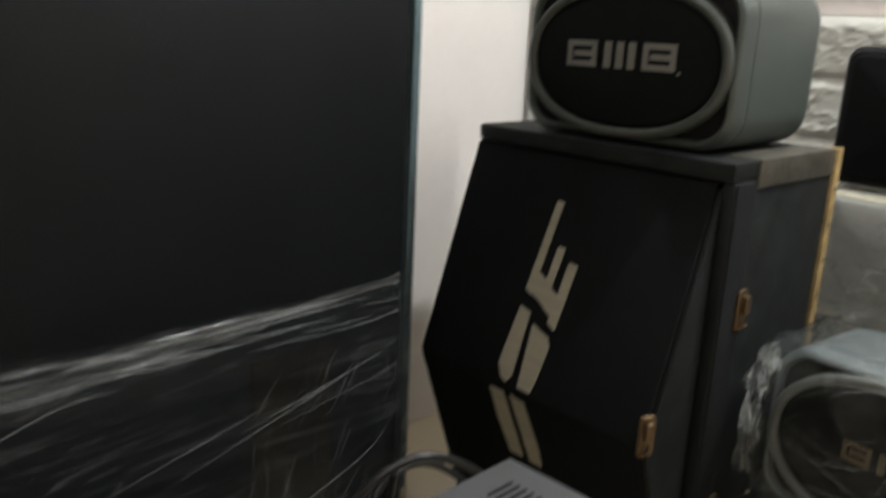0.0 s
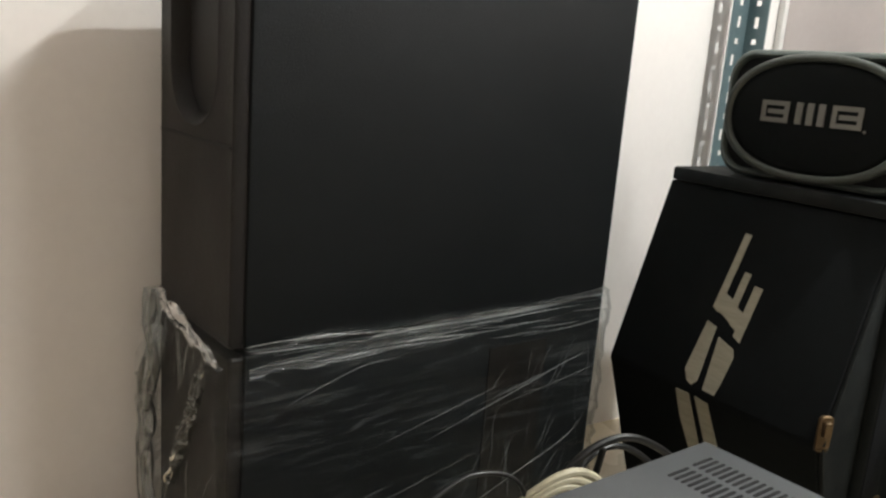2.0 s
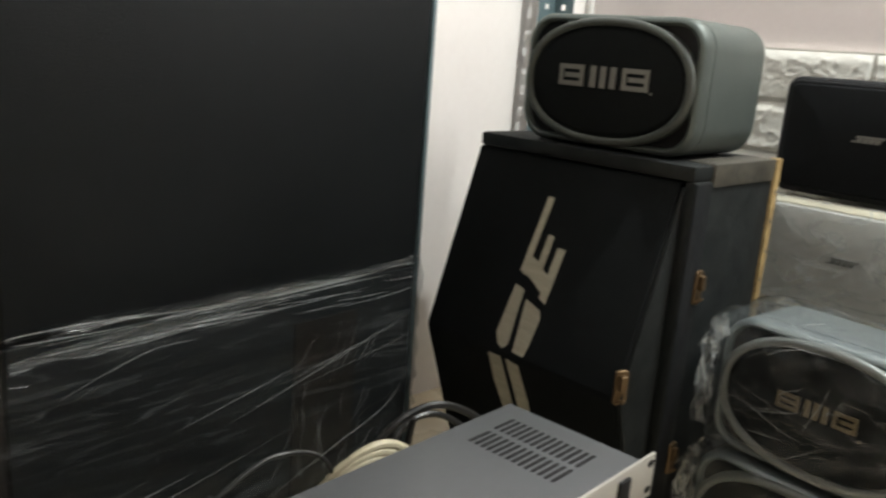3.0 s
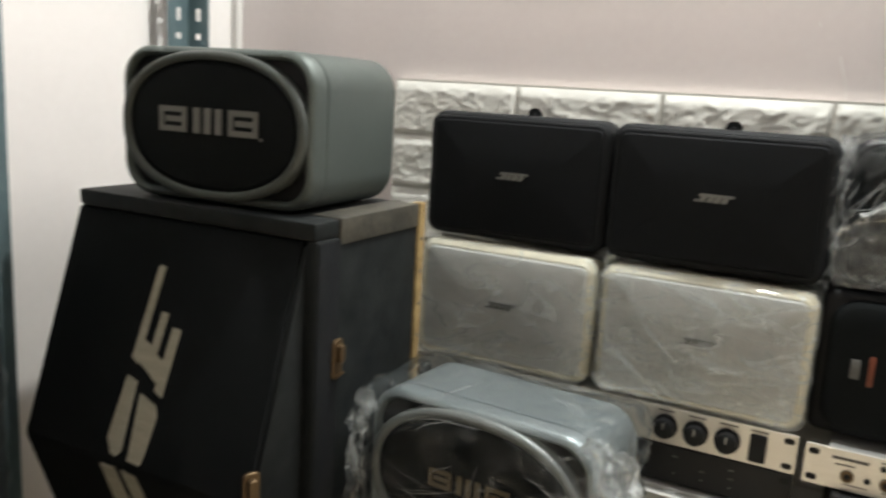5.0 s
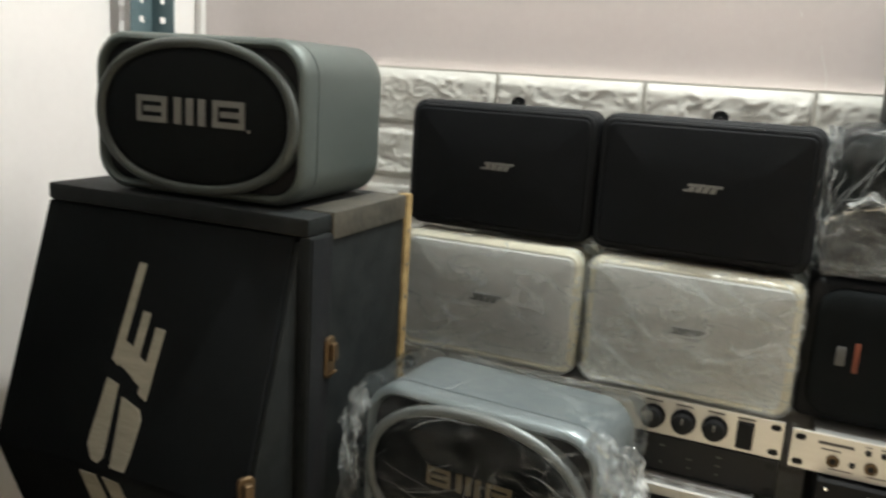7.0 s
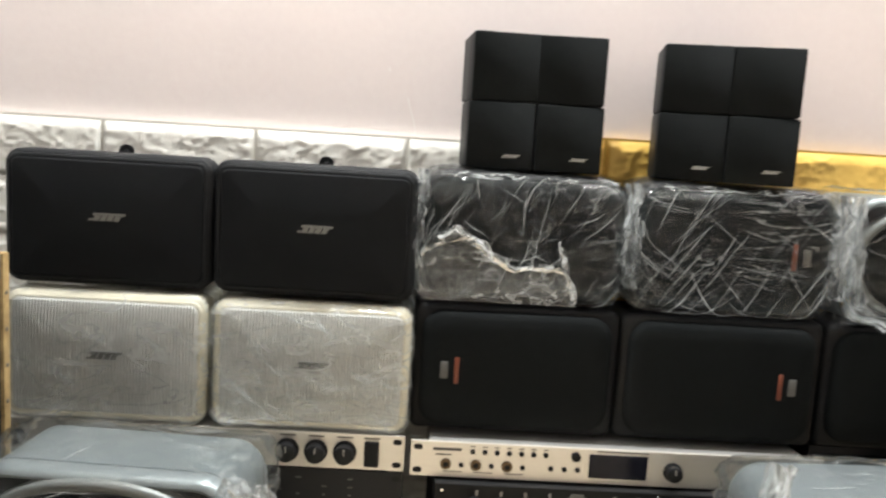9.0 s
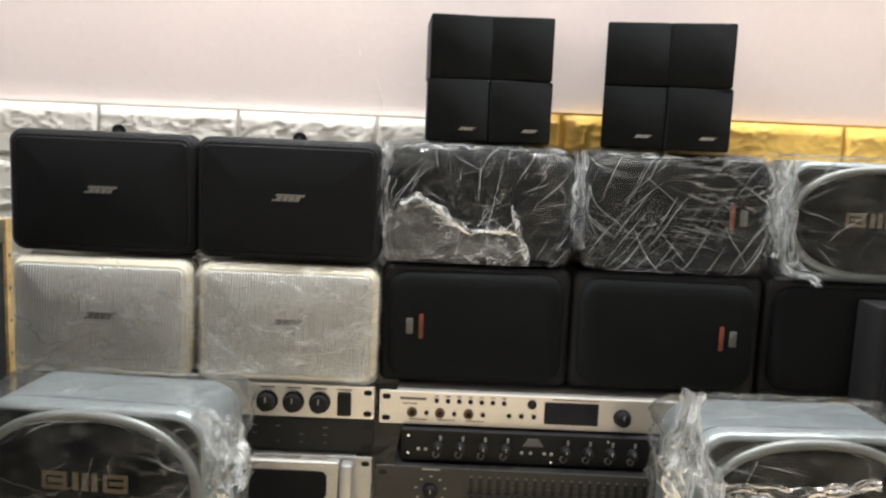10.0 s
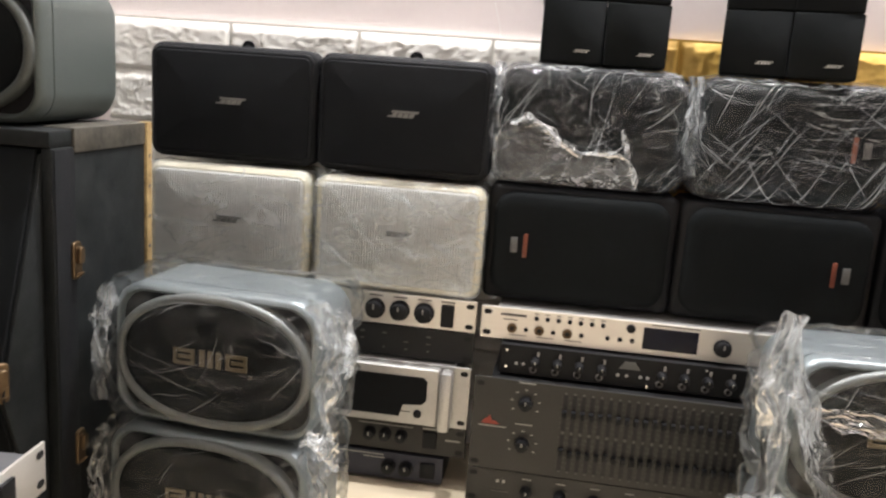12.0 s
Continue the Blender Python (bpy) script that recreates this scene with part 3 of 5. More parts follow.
# ---------- speakers ----------
def oval_speaker(m, label, body_mat, ring_mat, mark_mat, w=0.235, h=0.138, d=0.17, group="", mark=0.51):
    """A rounded box loudspeaker: oval cloth front in a ring, dark corners behind it. Base at z = 0, front towards -y."""
    sp = thing("karaoke_speaker", m, label, "loudspeaker", group)
    c = h / 2
    part("cabinet", rr_loft(w, h, 0.034, [(0.010, d / 2), (0.003, d / 2 - 0.004), (0, d / 2 - 0.012), (0, -d / 2 + 0.024), (0.0012, -d / 2 + 0.0235), (0.0012, -d / 2 + 0.0225), (0, -d / 2 + 0.022), (0, -d / 2 + 0.006), (0.003, -d / 2 + 0.001), (0.006, -d / 2), (0.0085, -d / 2 + 0.002), (0.010, -d / 2 + 0.010)], 10, at=(0, c)), body_mat, sp, sharp=50)
    part("baffle", rr_loft(w - 0.018, h - 0.018, 0.028, [(0, -d / 2 + 0.012), (0, -d / 2 + 0.007)], 10, at=(0, c)), PLASTIC, sp)
    part("ring", ell_loft(w * 0.955, h * 0.96, [(0, -d / 2 + 0.008), (0, -d / 2 - 0.003), (0.002, -d / 2 - 0.006), (0.006, -d / 2 - 0.007), (0.009, -d / 2 - 0.005), (0.010, -d / 2 + 0.002)], 72, 2.25, at=(0, c), cap=(False, False)), ring_mat, sp, sharp=60)
    g = part("grille", ell_loft(w * 0.955 - 0.019, h * 0.96 - 0.019, [(0, -d / 2 + 0.002), (0, -d / 2 - 0.002), (0.006, -d / 2 - 0.0045), (0.03, -d / 2 - 0.006)], 72, 2.25, at=(0, c)), CLOTH, sp, sharp=70)
    if mark:
        part("badge", three_block_mark(w * mark, h * mark * 0.32, -d / 2 - 0.0075, -d / 2 - 0.0055), mark_mat, g, "plain block badge", Matrix.Translation((0.0, 0, c + 0.005)), smooth=False)
        part("badge_dot", ell_loft(0.003, 0.003, [(0, -d / 2 - 0.0055), (0, -d / 2 - 0.007)], 12), mark_mat, g, "", Matrix.Translation((w * (mark / 2 + 0.017), 0, c - h * 0.055)))
    for sx in (-1, 1):
        for sy in (-1, 1):
            part("foot", ell_loft(0.014, 0.014, [(0, 0.0), (0, 0.002)], 14), PLASTIC, sp, "", Matrix.Translation((sx * w * 0.33, sy * d * 0.33, 0)) @ pose(0, 0, 0, 90))
    return sp


# the cabinet with the folded front, and the small speaker on it
CW, CH, CD = 0.308, 0.468, 0.196
cab = thing("folded_front_speaker", pose(-0.155, -0.435, 0, 0, 0, 1), "worn black stage speaker with folded cloth front and brass latches", "loudspeaker")
part("cabinet", block(-CW / 2 + 0.004, CW / 2 - 0.013, 0.034, CD, 0.004, CH - 0.017, 0.003), WORN, cab, "scuffed black vinyl box")
part("side_panel", block(CW / 2 - 0.012, CW / 2, 0.0, CD - 0.001, 0.0, CH - 0.017, 0.002), WORN, cab, "scuffed black vinyl side")
part("top_cap", block(-CW / 2, CW / 2 - 0.001, -0.002, CD - 0.002, CH - 0.017, CH, 0.003), WORN, cab)
front = part("front_cover", prism_x([(0.036, CH - 0.018), (0.002, CH - 0.0185), (-0.0715, 0.220), (-0.0715, 0.214), (-0.002, 0.012), (0.036, 0.004)], -CW / 2 - 0.003, CW / 2 - 0.018, 0.0015), FOAM, cab, "black cloth folded front")
part("cheek", prism_x([(0.036, CH - 0.022), (0.004, CH - 0.024), (-0.068, 0.219), (-0.068, 0.215), (0.0, 0.016), (0.036, 0.008)], CW / 2 - 0.018, CW / 2 - 0.0125, 0.001), WORN, cab)
part("edge_strip", block(CW / 2, CW / 2 + 0.0015, 0.002, 0.036, 0.002, CH - 0.019, 0.0006), VINYL, cab)
trim = part("edge_trim", block(CW / 2 - 0.034, CW / 2 + 0.002, 0.036, CD - 0.012, CH - 0.024, CH + 0.0015, 0.0015), WORN_TRIM, cab, "worn grey metal edge trim with rivets")
for k in range(6):
    part("rivet", ell_loft(0.005, 0.005, [(0, 0), (0.0005, 0.0012), (0.0018, 0.0018)], 10), WORN_TRIM, trim, "", Matrix.Translation((CW / 2 + 0.002, 0.046 + k * 0.024, CH - 0.014)) @ pose(0, 0, 0, 0, 0, 90))
wood = part("wood_edge", block(CW / 2 - 0.008, CW / 2 + 0.004, CD - 0.012, CD + 0.001, 0.0, CH + 0.002, 0.0015), RAWWOOD, cab, "raw yellow wood back edge with tacks")
for k in range(11):
    part("tack", ell_loft(0.005, 0.005, [(0, 0), (0.0008, -0.001)], 8), WORN_TRIM, wood, "", Matrix.Translation((CW / 2 + 0.004, CD - 0.006, 0.06 + 0.037 * k)) @ pose(0, 0, 0, 0, 0, 90))


def latch(parent, m):
    la = part("latch", rr_loft(0.016, 0.040, 0.005, [(0, 0), (0, -0.0025), (0.001, -0.0035)], 4), BRASS, parent, "tarnished brass latch", m)
    part("lever", rr_loft(0.009, 0.018, 0.003, [(0, -0.003), (0, -0.008), (0.001, -0.009)], 4), BRASS, la, "", Matrix.Translation((0, 0, 0.006)))
    part("hook", tube([(-0.005, -0.004, -0.016), (0, -0.009, -0.012), (0.005, -0.004, -0.016)], 0.0012, 6), BRASS, la)


for z in (0.333, 0.125):
    latch(cab, pose(CW / 2 + 0.001, 0.034, z, 0, 0, 90))
latch(cab, pose(CW / 2 - 0.017, -0.066, 0.232, 0, 0, 62))

# the tall mark on the fold, in plain bars lying on the upper and lower faces
fold_up = Matrix.Translation((0.003, 0.002, CH - 0.0185)) @ pose(0, 0, 0, -math.degrees(math.atan2(0.0735, 0.2295)), 0, 0)
fold_down = Matrix.Translation((0, -0.0715, 0.214)) @ pose(0, 0, 0, math.degrees(math.atan2(0.0695, 0.202)), 0, 0)


def mark(name, pts, m):
    part(name, plate(pts, -0.0012, 0.001), CREAMBADGE, front, "worn cream plain bar mark", m, smooth=False)


# (x across the cabinet, z down the slope from the top edge)
mark("mark_bar", [(-0.0284, -0.0458), (-0.0197, -0.0467), (-0.0287, -0.1449), (-0.0371, -0.14)], fold_up)
mark("mark_bar", [(-0.012, -0.0901), (-0.0033, -0.0911), (-0.0087, -0.1528), (-0.0171, -0.1479)], fold_up)
mark("mark_bar", [(0.006, -0.1027), (0.0167, -0.1037), (0.011, -0.1707), (0.0005, -0.1657)], fold_up)
mark("mark_block", [(-0.0265, -0.1203), (-0.0151, -0.1252), (-0.0171, -0.1479), (-0.0285, -0.1429)], fold_up)
mark("mark_block", [(-0.0069, -0.1321), (0.003, -0.137), (0.0011, -0.1587), (-0.0088, -0.1538)], fold_up)
mark("mark_bar", [(-0.0378, -0.1578), (-0.0238, -0.1617), (-0.024, -0.2299), (-0.0296, -0.2365), (-0.0374, -0.234), (-0.0451, -0.2208)], fold_up)
mark("mark_bar", [(-0.0163, -0.1717), (0.0063, -0.1796), (0.0104, -0.1886), (0.0058, -0.2259), (0.0028, -0.238), (-0.0137, -0.237)], fold_up)
mark("mark_block", [(-0.0470, -0.001), (-0.0280, -0.001), (-0.0180, -0.085), (-0.0360, -0.085), (-0.0450, -0.040)], fold_down)
mark("mark_block", [(-0.0190, -0.001), (-0.0010, -0.004), (0.0080, -0.060), (0.0080, -0.085), (-0.0080, -0.085)], fold_down)

oval_speaker(pose(-0.143, -0.341, CH + 0.002, 0, 0, 3), "grey-green oval-front karaoke speaker lying on the black stage speaker", SILVERPAINT, RING, BADGE, 0.234, 0.149, 0.160)


# ---------- wrapped oval speakers on the floor ----------
def wrapped_oval(m, seed, label, film_label):
    s = oval_speaker(m, label, SILVERBLUE, PALERING, GOLDBADGE, 0.232, 0.152, 0.115, "wrapped oval speakers", 0.36)
    pane("film", film_box(0.241, 0.156, 0.130, 0.020, seed, 0.0028, 34, (1, 1, 1.6), 17), FILM, s, film_label, Matrix.Translation((0, 0, 0.0785)))
    pane("film_creases", crease_web(0.21, 0.135, 18, seed + 60, 0.35, 0.5, (0.02, 0.09), -0.0705, 0.0005, jitter=0.0024), CREASE, s, "fine white film creases", Matrix.Translation((0, 0, 0.078)))
    pane("film_creases", crease_web(0.225, 0.10, 6, seed + 70, 0.1, 0.9, (0.01, 0.05), -0.0790, 0.0006), CREASE, s, "fine white film creases", pose(0, 0, 0.079, -90, 0, 0))
    return s


L1 = wrapped_oval(pose(0.152, -0.333, 0.160, 0, 0, -4), 1, "silver oval-front speaker in creased clear film on another one", "creased clear film")
L0 = wrapped_oval(pose(0.145, -0.336, 0.0, 0, 0, -4), 2, "silver oval-front speaker in clear film standing on the floor", "creased clear film")
R1 = wrapped_oval(pose(0.838, -0.328, 0.160, 0, 0, 3), 3, "silver oval-front speaker in torn clear film on another one", "creased clear film")
R0 = wrapped_oval(pose(0.842, -0.330, 0.0, 0, 0, 3), 4, "silver oval-front speaker in clear film standing on the floor", "creased clear film")
TAIL = Matrix.Translation((-0.003, 0.038, 0))
for s, sd in ((L1, 11), (L0, 12)):
    pane("film_tail", tuft([(0.116, -0.092, 0.152), (0.131, -0.090, 0.110), (0.128, -0.092, 0.060), (0.130, -0.086, 0.004)], 0.030, sd), FILM_TUFT, s, "gathered film edge", TAIL)
    pane("film_tail", tuft([(-0.112, -0.104, 0.150), (-0.124, -0.100, 0.10), (-0.119, -0.104, 0.02)], 0.022, sd + 5), FILM_TUFT, s, "gathered film edge", TAIL)
pane("film_tail", tuft([(0.104, -0.09, 0.150), (0.134, -0.085, 0.135), (0.150, -0.086, 0.105), (0.146, -0.09, 0.082)], 0.034, 21), FILM_TUFT, L1, "loose film flap", TAIL)
pane("film_tail", tuft([(0.118, -0.100, 0.016), (0.140, -0.098, 0.006), (0.150, -0.098, -0.020)], 0.026, 22), FILM_TUFT, L0, "loose film flap", TAIL @ Matrix.Translation((0, 0, 0.16)))
pane("film_tail", tuft([(-0.124, -0.104, 0.196), (-0.130, -0.110, 0.150), (-0.135, -0.112, 0.12), (-0.127, -0.112, 0.07), (-0.137, -0.115, 0.0)], 0.042, 31), FILM_TUFT, R1, "gathered film edge", TAIL)
pane("film_tail", tuft([(-0.120, -0.112, 0.150), (-0.098, -0.118, 0.085), (-0.075, -0.118, 0.02), (-0.05, -0.116, 0.0)], 0.030, 32), FILM_TUFT, R1, "loose film fold", TAIL)
pane("film_tail", tuft([(-0.105, -0.114, 0.016), (-0.150, -0.118, 0.004), (-0.185, -0.12, -0.012)], 0.036, 33), FILM_TUFT, R1, "loose film flap", TAIL)
pane("film_tail", tuft([(-0.10, -0.112, 0.105), (-0.03, -0.116, 0.098), (0.06, -0.114, 0.112)], 0.026, 34, 0.002), FILM_FLAP, R1, "film crease", TAIL)


# ---------- small speakers in the stack ----------
def flat_speaker(m, label, shell, grid, mark_mat, group, tab=False, wrap=0):
    """A small wedge-edged wall speaker lying on its side, 230 by 150 mm. Base at z = 0, front at y = 0."""
    sp = thing("wall_speaker", m, label, "loudspeaker", group)
    w, h, d = (0.2245, 0.1475, 0.135) if wrap else (0.229, 0.150, 0.135)
    c = h / 2
    part("cabinet", rr_loft(w, h, 0.017, [(0.03, d), (0.024, d - 0.01), (0.004, 0.045), (0.0, 0.035), (0, 0.010), (0.0012, 0.006), (0.004, 0.0035), (0.006, 0.0035)], 8, at=(0, c)), shell, sp, sharp=40)
    part("rim", rr_loft(w - 0.009, h - 0.009, 0.013, [(0, 0.012), (0, 0.0025), (0.0015, 0.0008), (0.004, 0.0006), (0.0050, 0.002), (0.0050, 0.006)], 8, at=(0, c), cap=(False, False)), shell, sp, sharp=50)
    g = part("grille", rr_loft(w - 0.018, h - 0.018, 0.009, [(0, 0.006), (0, 0.001), (0.002, -0.001), (0.030, -0.0050), (0.046, -0.0058)], 6, at=(0, c)), grid, sp, sharp=14)
    part("badge", slanted_badge(0.040, 0.0085, -0.0075, -0.0054), mark_mat, g, "small slanted plain badge", Matrix.Translation((0.001, 0, c + 0.004)), smooth=False)
    if tab:
        t = part("hanging_tab", rr_loft(0.017, 0.020, 0.008, [(0, 0.050), (0, 0.046)], 6), shell, sp, "", Matrix.Translation((0.004, 0, h - 0.001)))
        part("screw", ell_loft(0.008, 0.008, [(0, 0.046), (0.0006, 0.044), (0.002, 0.0435)], 14), PLASTIC, t)
    if wrap:
        pane("film", film_box(w + 0.001, h + 0.001, d * 0.8, 0.019, wrap, 0.0011, 26, (1, 1, 1), 24), FILM_PALE if wrap == 5 else FILM_GLINT, sp, "clear film with scratches and glints", Matrix.Translation((0, d * 0.4 - 0.012, c)))
        pane("film_creases", crease_web(w - 0.02, h - 0.02, 5 if wrap == 5 else 46, wrap, -0.6, 0.3, (0.02, 0.08), -0.0150, 0.0007, jitter=0.0010), CREASE, sp, "fine white film creases", Matrix.Translation((0, 0, c)))
    return sp


flat_speaker(pose(0.055, -0.130, 0.4185, 0, 0, 1), "black wall speaker lying on a pale one against the cladding", VINYL, METALGRID, BADGE, "black wall speakers", True)
flat_speaker(pose(0.285, -0.132, 0.4185, 0, 0, -1), "black wall speaker lying on a film-wrapped pale one", VINYL, METALGRID, BADGE, "black wall speakers", True)
flat_speaker(pose(0.057, -0.142, 0.2655), "yellowed white wall speaker in smooth clear film", IVORY, IVORYGRID, GREYMARK, "pale wall speakers", False, 5)
flat_speaker(pose(0.288, -0.140, 0.2655), "yellowed white wall speaker in scratched glinting film", IVORY, IVORYGRID, GREYMARK, "pale wall speakers", False, 9)


def soft_speaker(m, label, mark_x, group, wrap=0, diag=False):
    """A small black monitor with well rounded corners lying on its side, 237 by 155 mm."""
    sp = thing("monitor_speaker", m, label, "loudspeaker", group)
    w, h, d = 0.236, 0.152, 0.122
    c = h / 2
    part("cabinet", rr_loft(w if wrap else w + 0.0055, h, 0.030 if wrap else 0.011, [(0.020, d), (0.006, d - 0.012), (0, d - 0.04), (0, 0.014), (0.002, 0.008), (0.006, 0.006)], 8, at=(0, c)), PLASTIC, sp, sharp=50)
    g = part("grille", rr_loft(w - 0.014, h - 0.014, 0.027, [(0, 0.010), (0, 0.002), (0.002, -0.002), (0.008, -0.005), (0.02, -0.006)], 8, at=(0, c)), CLOTH, sp, sharp=60)
    if mark_x:
        s = 1 if mark_x > 0 else -1
        part("badge", block(-0.0045, 0.0045, -0.0075, -0.005, -0.010, 0.010, 0.001), DIMPRINT, g, "small pale plain badge", Matrix.Translation((mark_x, 0, c)))
        part("badge_bar", block(-0.0028, 0.0028, -0.0072, -0.005, -0.0155, 0.0155, 0.0008), ORANGE, g, "orange bar", Matrix.Translation((mark_x - s * 0.0145, 0, c)))
    if wrap:
        pane("film", film_box(w + 0.004, h + 0.003, d, 0.034, wrap, 0.0030, 36, (0.6, 1, 1.5) if diag else (1.4, 1, 1), 20), FILM_DIAG if diag else FILM, sp, "heavily creased clear film", Matrix.Translation((0, d / 2 - 0.011, c)))
        pane("film_creases", crease_web(w - 0.012, h - 0.012, 38 if diag else 70, wrap, 1.05 if diag else None, 0.16, (0.03, 0.12) if diag else (0.010, 0.045), -0.0135, 0.0006, jitter=0.0012 if diag else 0.0018), CREASE, sp, "fine white film creases", Matrix.Translation((0, 0, c)))
        pane("film_creases", crease_web(w - 0.012, h - 0.012, 24, wrap + 5, -0.55 if diag else 1.2, 0.25, (0.03, 0.12), -0.0137, 0.0006, jitter=0.0012), CREASE, sp, "fine white film creases", Matrix.Translation((0, 0, c)))
        pane("film_creases", crease_web(w - 0.03, 0.006, 26, wrap + 3, 0.0, 0.3, (0.008, 0.03), -0.0115, 0.0010), CREASE, sp, "bright film edge", Matrix.Translation((0, 0, h - 0.003)))
    return sp


ROWB = -0.124
soft_speaker(pose(0.523, ROWB, 0.2665, 0, 0, 0), "black cloth-front monitor speaker lying on the silver rack unit", -0.083, "black monitor speakers")
soft_speaker(pose(0.765, ROWB, 0.2665, 0, 0, 0), "black cloth-front monitor speaker, badge at the far end", 0.083, "black monitor speakers")
soft_speaker(pose(1.010, ROWB + 0.004, 0.2665, 0, 0, 0), "black cloth-front monitor speaker beside the dark cabinet", 0.0, "black monitor speakers")
T1 = soft_speaker(pose(0.523, -0.118, 0.4195, 0, 0, 1), "black monitor speaker in heavily creased torn film", 0.0, "wrapped monitor speakers", 14)
T2 = soft_speaker(pose(0.767, -0.118, 0.4195, 0, 0, 0), "black monitor speaker in film with long diagonal creases", 0.083, "wrapped monitor speakers", 17, True)
def film_flap(spine, floor_z, y, seed, nx=64, nz=26):
    """A torn sheet hanging from a curved, rolled edge."""
    bm = bmesh.new()
    rows = []
    for i in range(nx + 1):
        t = i / nx * (len(spine) - 1)
        k = min(int(t), len(spine) - 2)
        f = t - k
        x = spine[k][0] * (1 - f) + spine[k + 1][0] * f
        z1 = spine[k][1] * (1 - f) + spine[k + 1][1] * f + 0.003 * noise.noise(Vector((i * 0.31, seed, 0)))
        row = []
        for j in range(nz + 1):
            v = j / nz
            roll = 0.005 * math.exp(-(v / 0.09) ** 2)
            q = Vector((x * 42 + seed, v * 2.6, seed * 0.7))
            crumple = 0.0022 * (1 - abs(noise.noise(q))) ** 5 + 0.0012 * (1 - abs(noise.noise(q * 2.4))) ** 5
            row.append(bm.verts.new((x + 0.008 * v * noise.noise(q * 0.5), y - roll - crumple, z1 + (floor_z - z1) * v)))
        rows.append(row)
    for a, b in zip(rows, rows[1:]):
        for j in range(nz):
            bm.faces.new((a[j], a[j + 1], b[j + 1], b[j]))
    return bm


pane("film_flap", film_flap([(-0.117, 0.062), (-0.098, 0.078), (-0.080, 0.090), (-0.060, 0.080), (-0.040, 0.062), (-0.015, 0.048), (0.015, 0.049), (0.036, 0.052), (0.046, 0.046), (0.062, 0.012)], 0.006, -0.0165, 3), FILM_FLAP, T1, "torn hazy film flap")
pane("film_tail", tuft([(-0.100, -0.021, 0.078), (-0.080, -0.022, 0.089), (-0.058, -0.022, 0.078), (-0.038, -0.022, 0.061), (-0.012, -0.022, 0.048), (0.032, -0.022, 0.051)], 0.006, 41, 0.0012), FILM_TUFT, T1, "torn film edge")
pane("film_tail", tuft([(0.036, -0.021, 0.080), (0.042, -0.021, 0.062), (0.050, -0.021, 0.040), (0.060, -0.021, 0.014)], 0.007, 42, 0.0015), FILM_TUFT, T1, "torn film edge")
pane("film_tail", tuft([(0.119, -0.006, 0.150), (0.123, -0.008, 0.10), (0.121, -0.010, 0.05), (0.126, -0.008, 0.03)], 0.026, 43), FILM_TUFT, T1, "gathered film edge")
pane("film_tail", tuft([(-0.119, 0.004, 0.152), (-0.124, -0.004, 0.10), (-0.119, -0.006, 0.04)], 0.026, 44), FILM_TUFT, T1, "gathered film edge")
pane("film_tail", tuft([(0.120, -0.004, 0.150), (0.124, -0.008, 0.09), (0.121, -0.010, 0.03)], 0.024, 45), FILM_TUFT, T2, "gathered film edge")
TR = oval_speaker(pose(1.018, -0.055, 0.4195, 0, 0, 0), "silver oval-front speaker in clear film at the end of the stack", SILVERBLUE, PALERING, GOLDBADGE, 0.236, 0.150, 0.13, "wrapped oval speakers", 0.36)
pane("film", film_box(0.243, 0.154, 0.150, 0.02, 23, 0.003, 32, (1, 1, 1.4), 17), FILM, TR, "creased clear film", Matrix.Translation((0, -0.004, 0.0775)))
pane("film_creases", crease_web(0.22, 0.14, 20, 91, 0.6, 0.7, (0.02, 0.08), -0.081, 0.0006), CREASE, TR, "fine white film creases", Matrix.Translation((0, 0, 0.0775)))
pane("film_tail", tuft([(-0.114, -0.07, 0.150), (-0.122, -0.072, 0.09), (-0.112, -0.076, 0.02), (-0.07, -0.078, 0.002)], 0.032, 46), FILM_TUFT, TR, "gathered film edge")

# ---------- stacked cube pairs ----------
def cube_pair(m, label, turn_top):
    """Two small satellite speakers, one on the other, that turn on a joint. Base at z = 0, front at y = 0."""
    sp = thing("cube_speaker", m, label, "loudspeaker", "cube speaker pairs")
    w, h, d = 0.0772, 0.0765, 0.100
    for k in (0, 1):
        mm = Matrix.Translation((0, d / 2, k * 0.0772)) @ pose(0, 0, 0, 0, 0, turn_top if k else 0) @ Matrix.Translation((0, -d / 2, 0))
        box = part("cube", rr_loft(w, h, 0.0025, [(0.002, d), (0, d - 0.003), (0, 0.006), (0.0006, 0.005)], 3, at=(0, h / 2)), PLASTIC, sp, "", mm, sharp=50)
        part("grille", rr_loft(w - 0.0008, h - 0.0008, 0.0025, [(0, 0.0055), (0, 0.001), (0.0008, 0.0)], 3, at=(0, h / 2)), CLOTH, box, sharp=60)
        if k == 0:
            part("badge", slanted_badge(0.021, 0.0036, -0.0016, 0.0002), PRINT, box, "tiny pale badge", Matrix.Translation((0.012, 0, 0.0155)), smooth=False)
    part("joint", ell_loft(0.03, 0.03, [(0, 0), (0, 0.004)], 20), PLASTIC, sp, "", Matrix.Translation((0, d / 2, 0.0745)) @ pose(0, 0, 0, 90))
    return sp


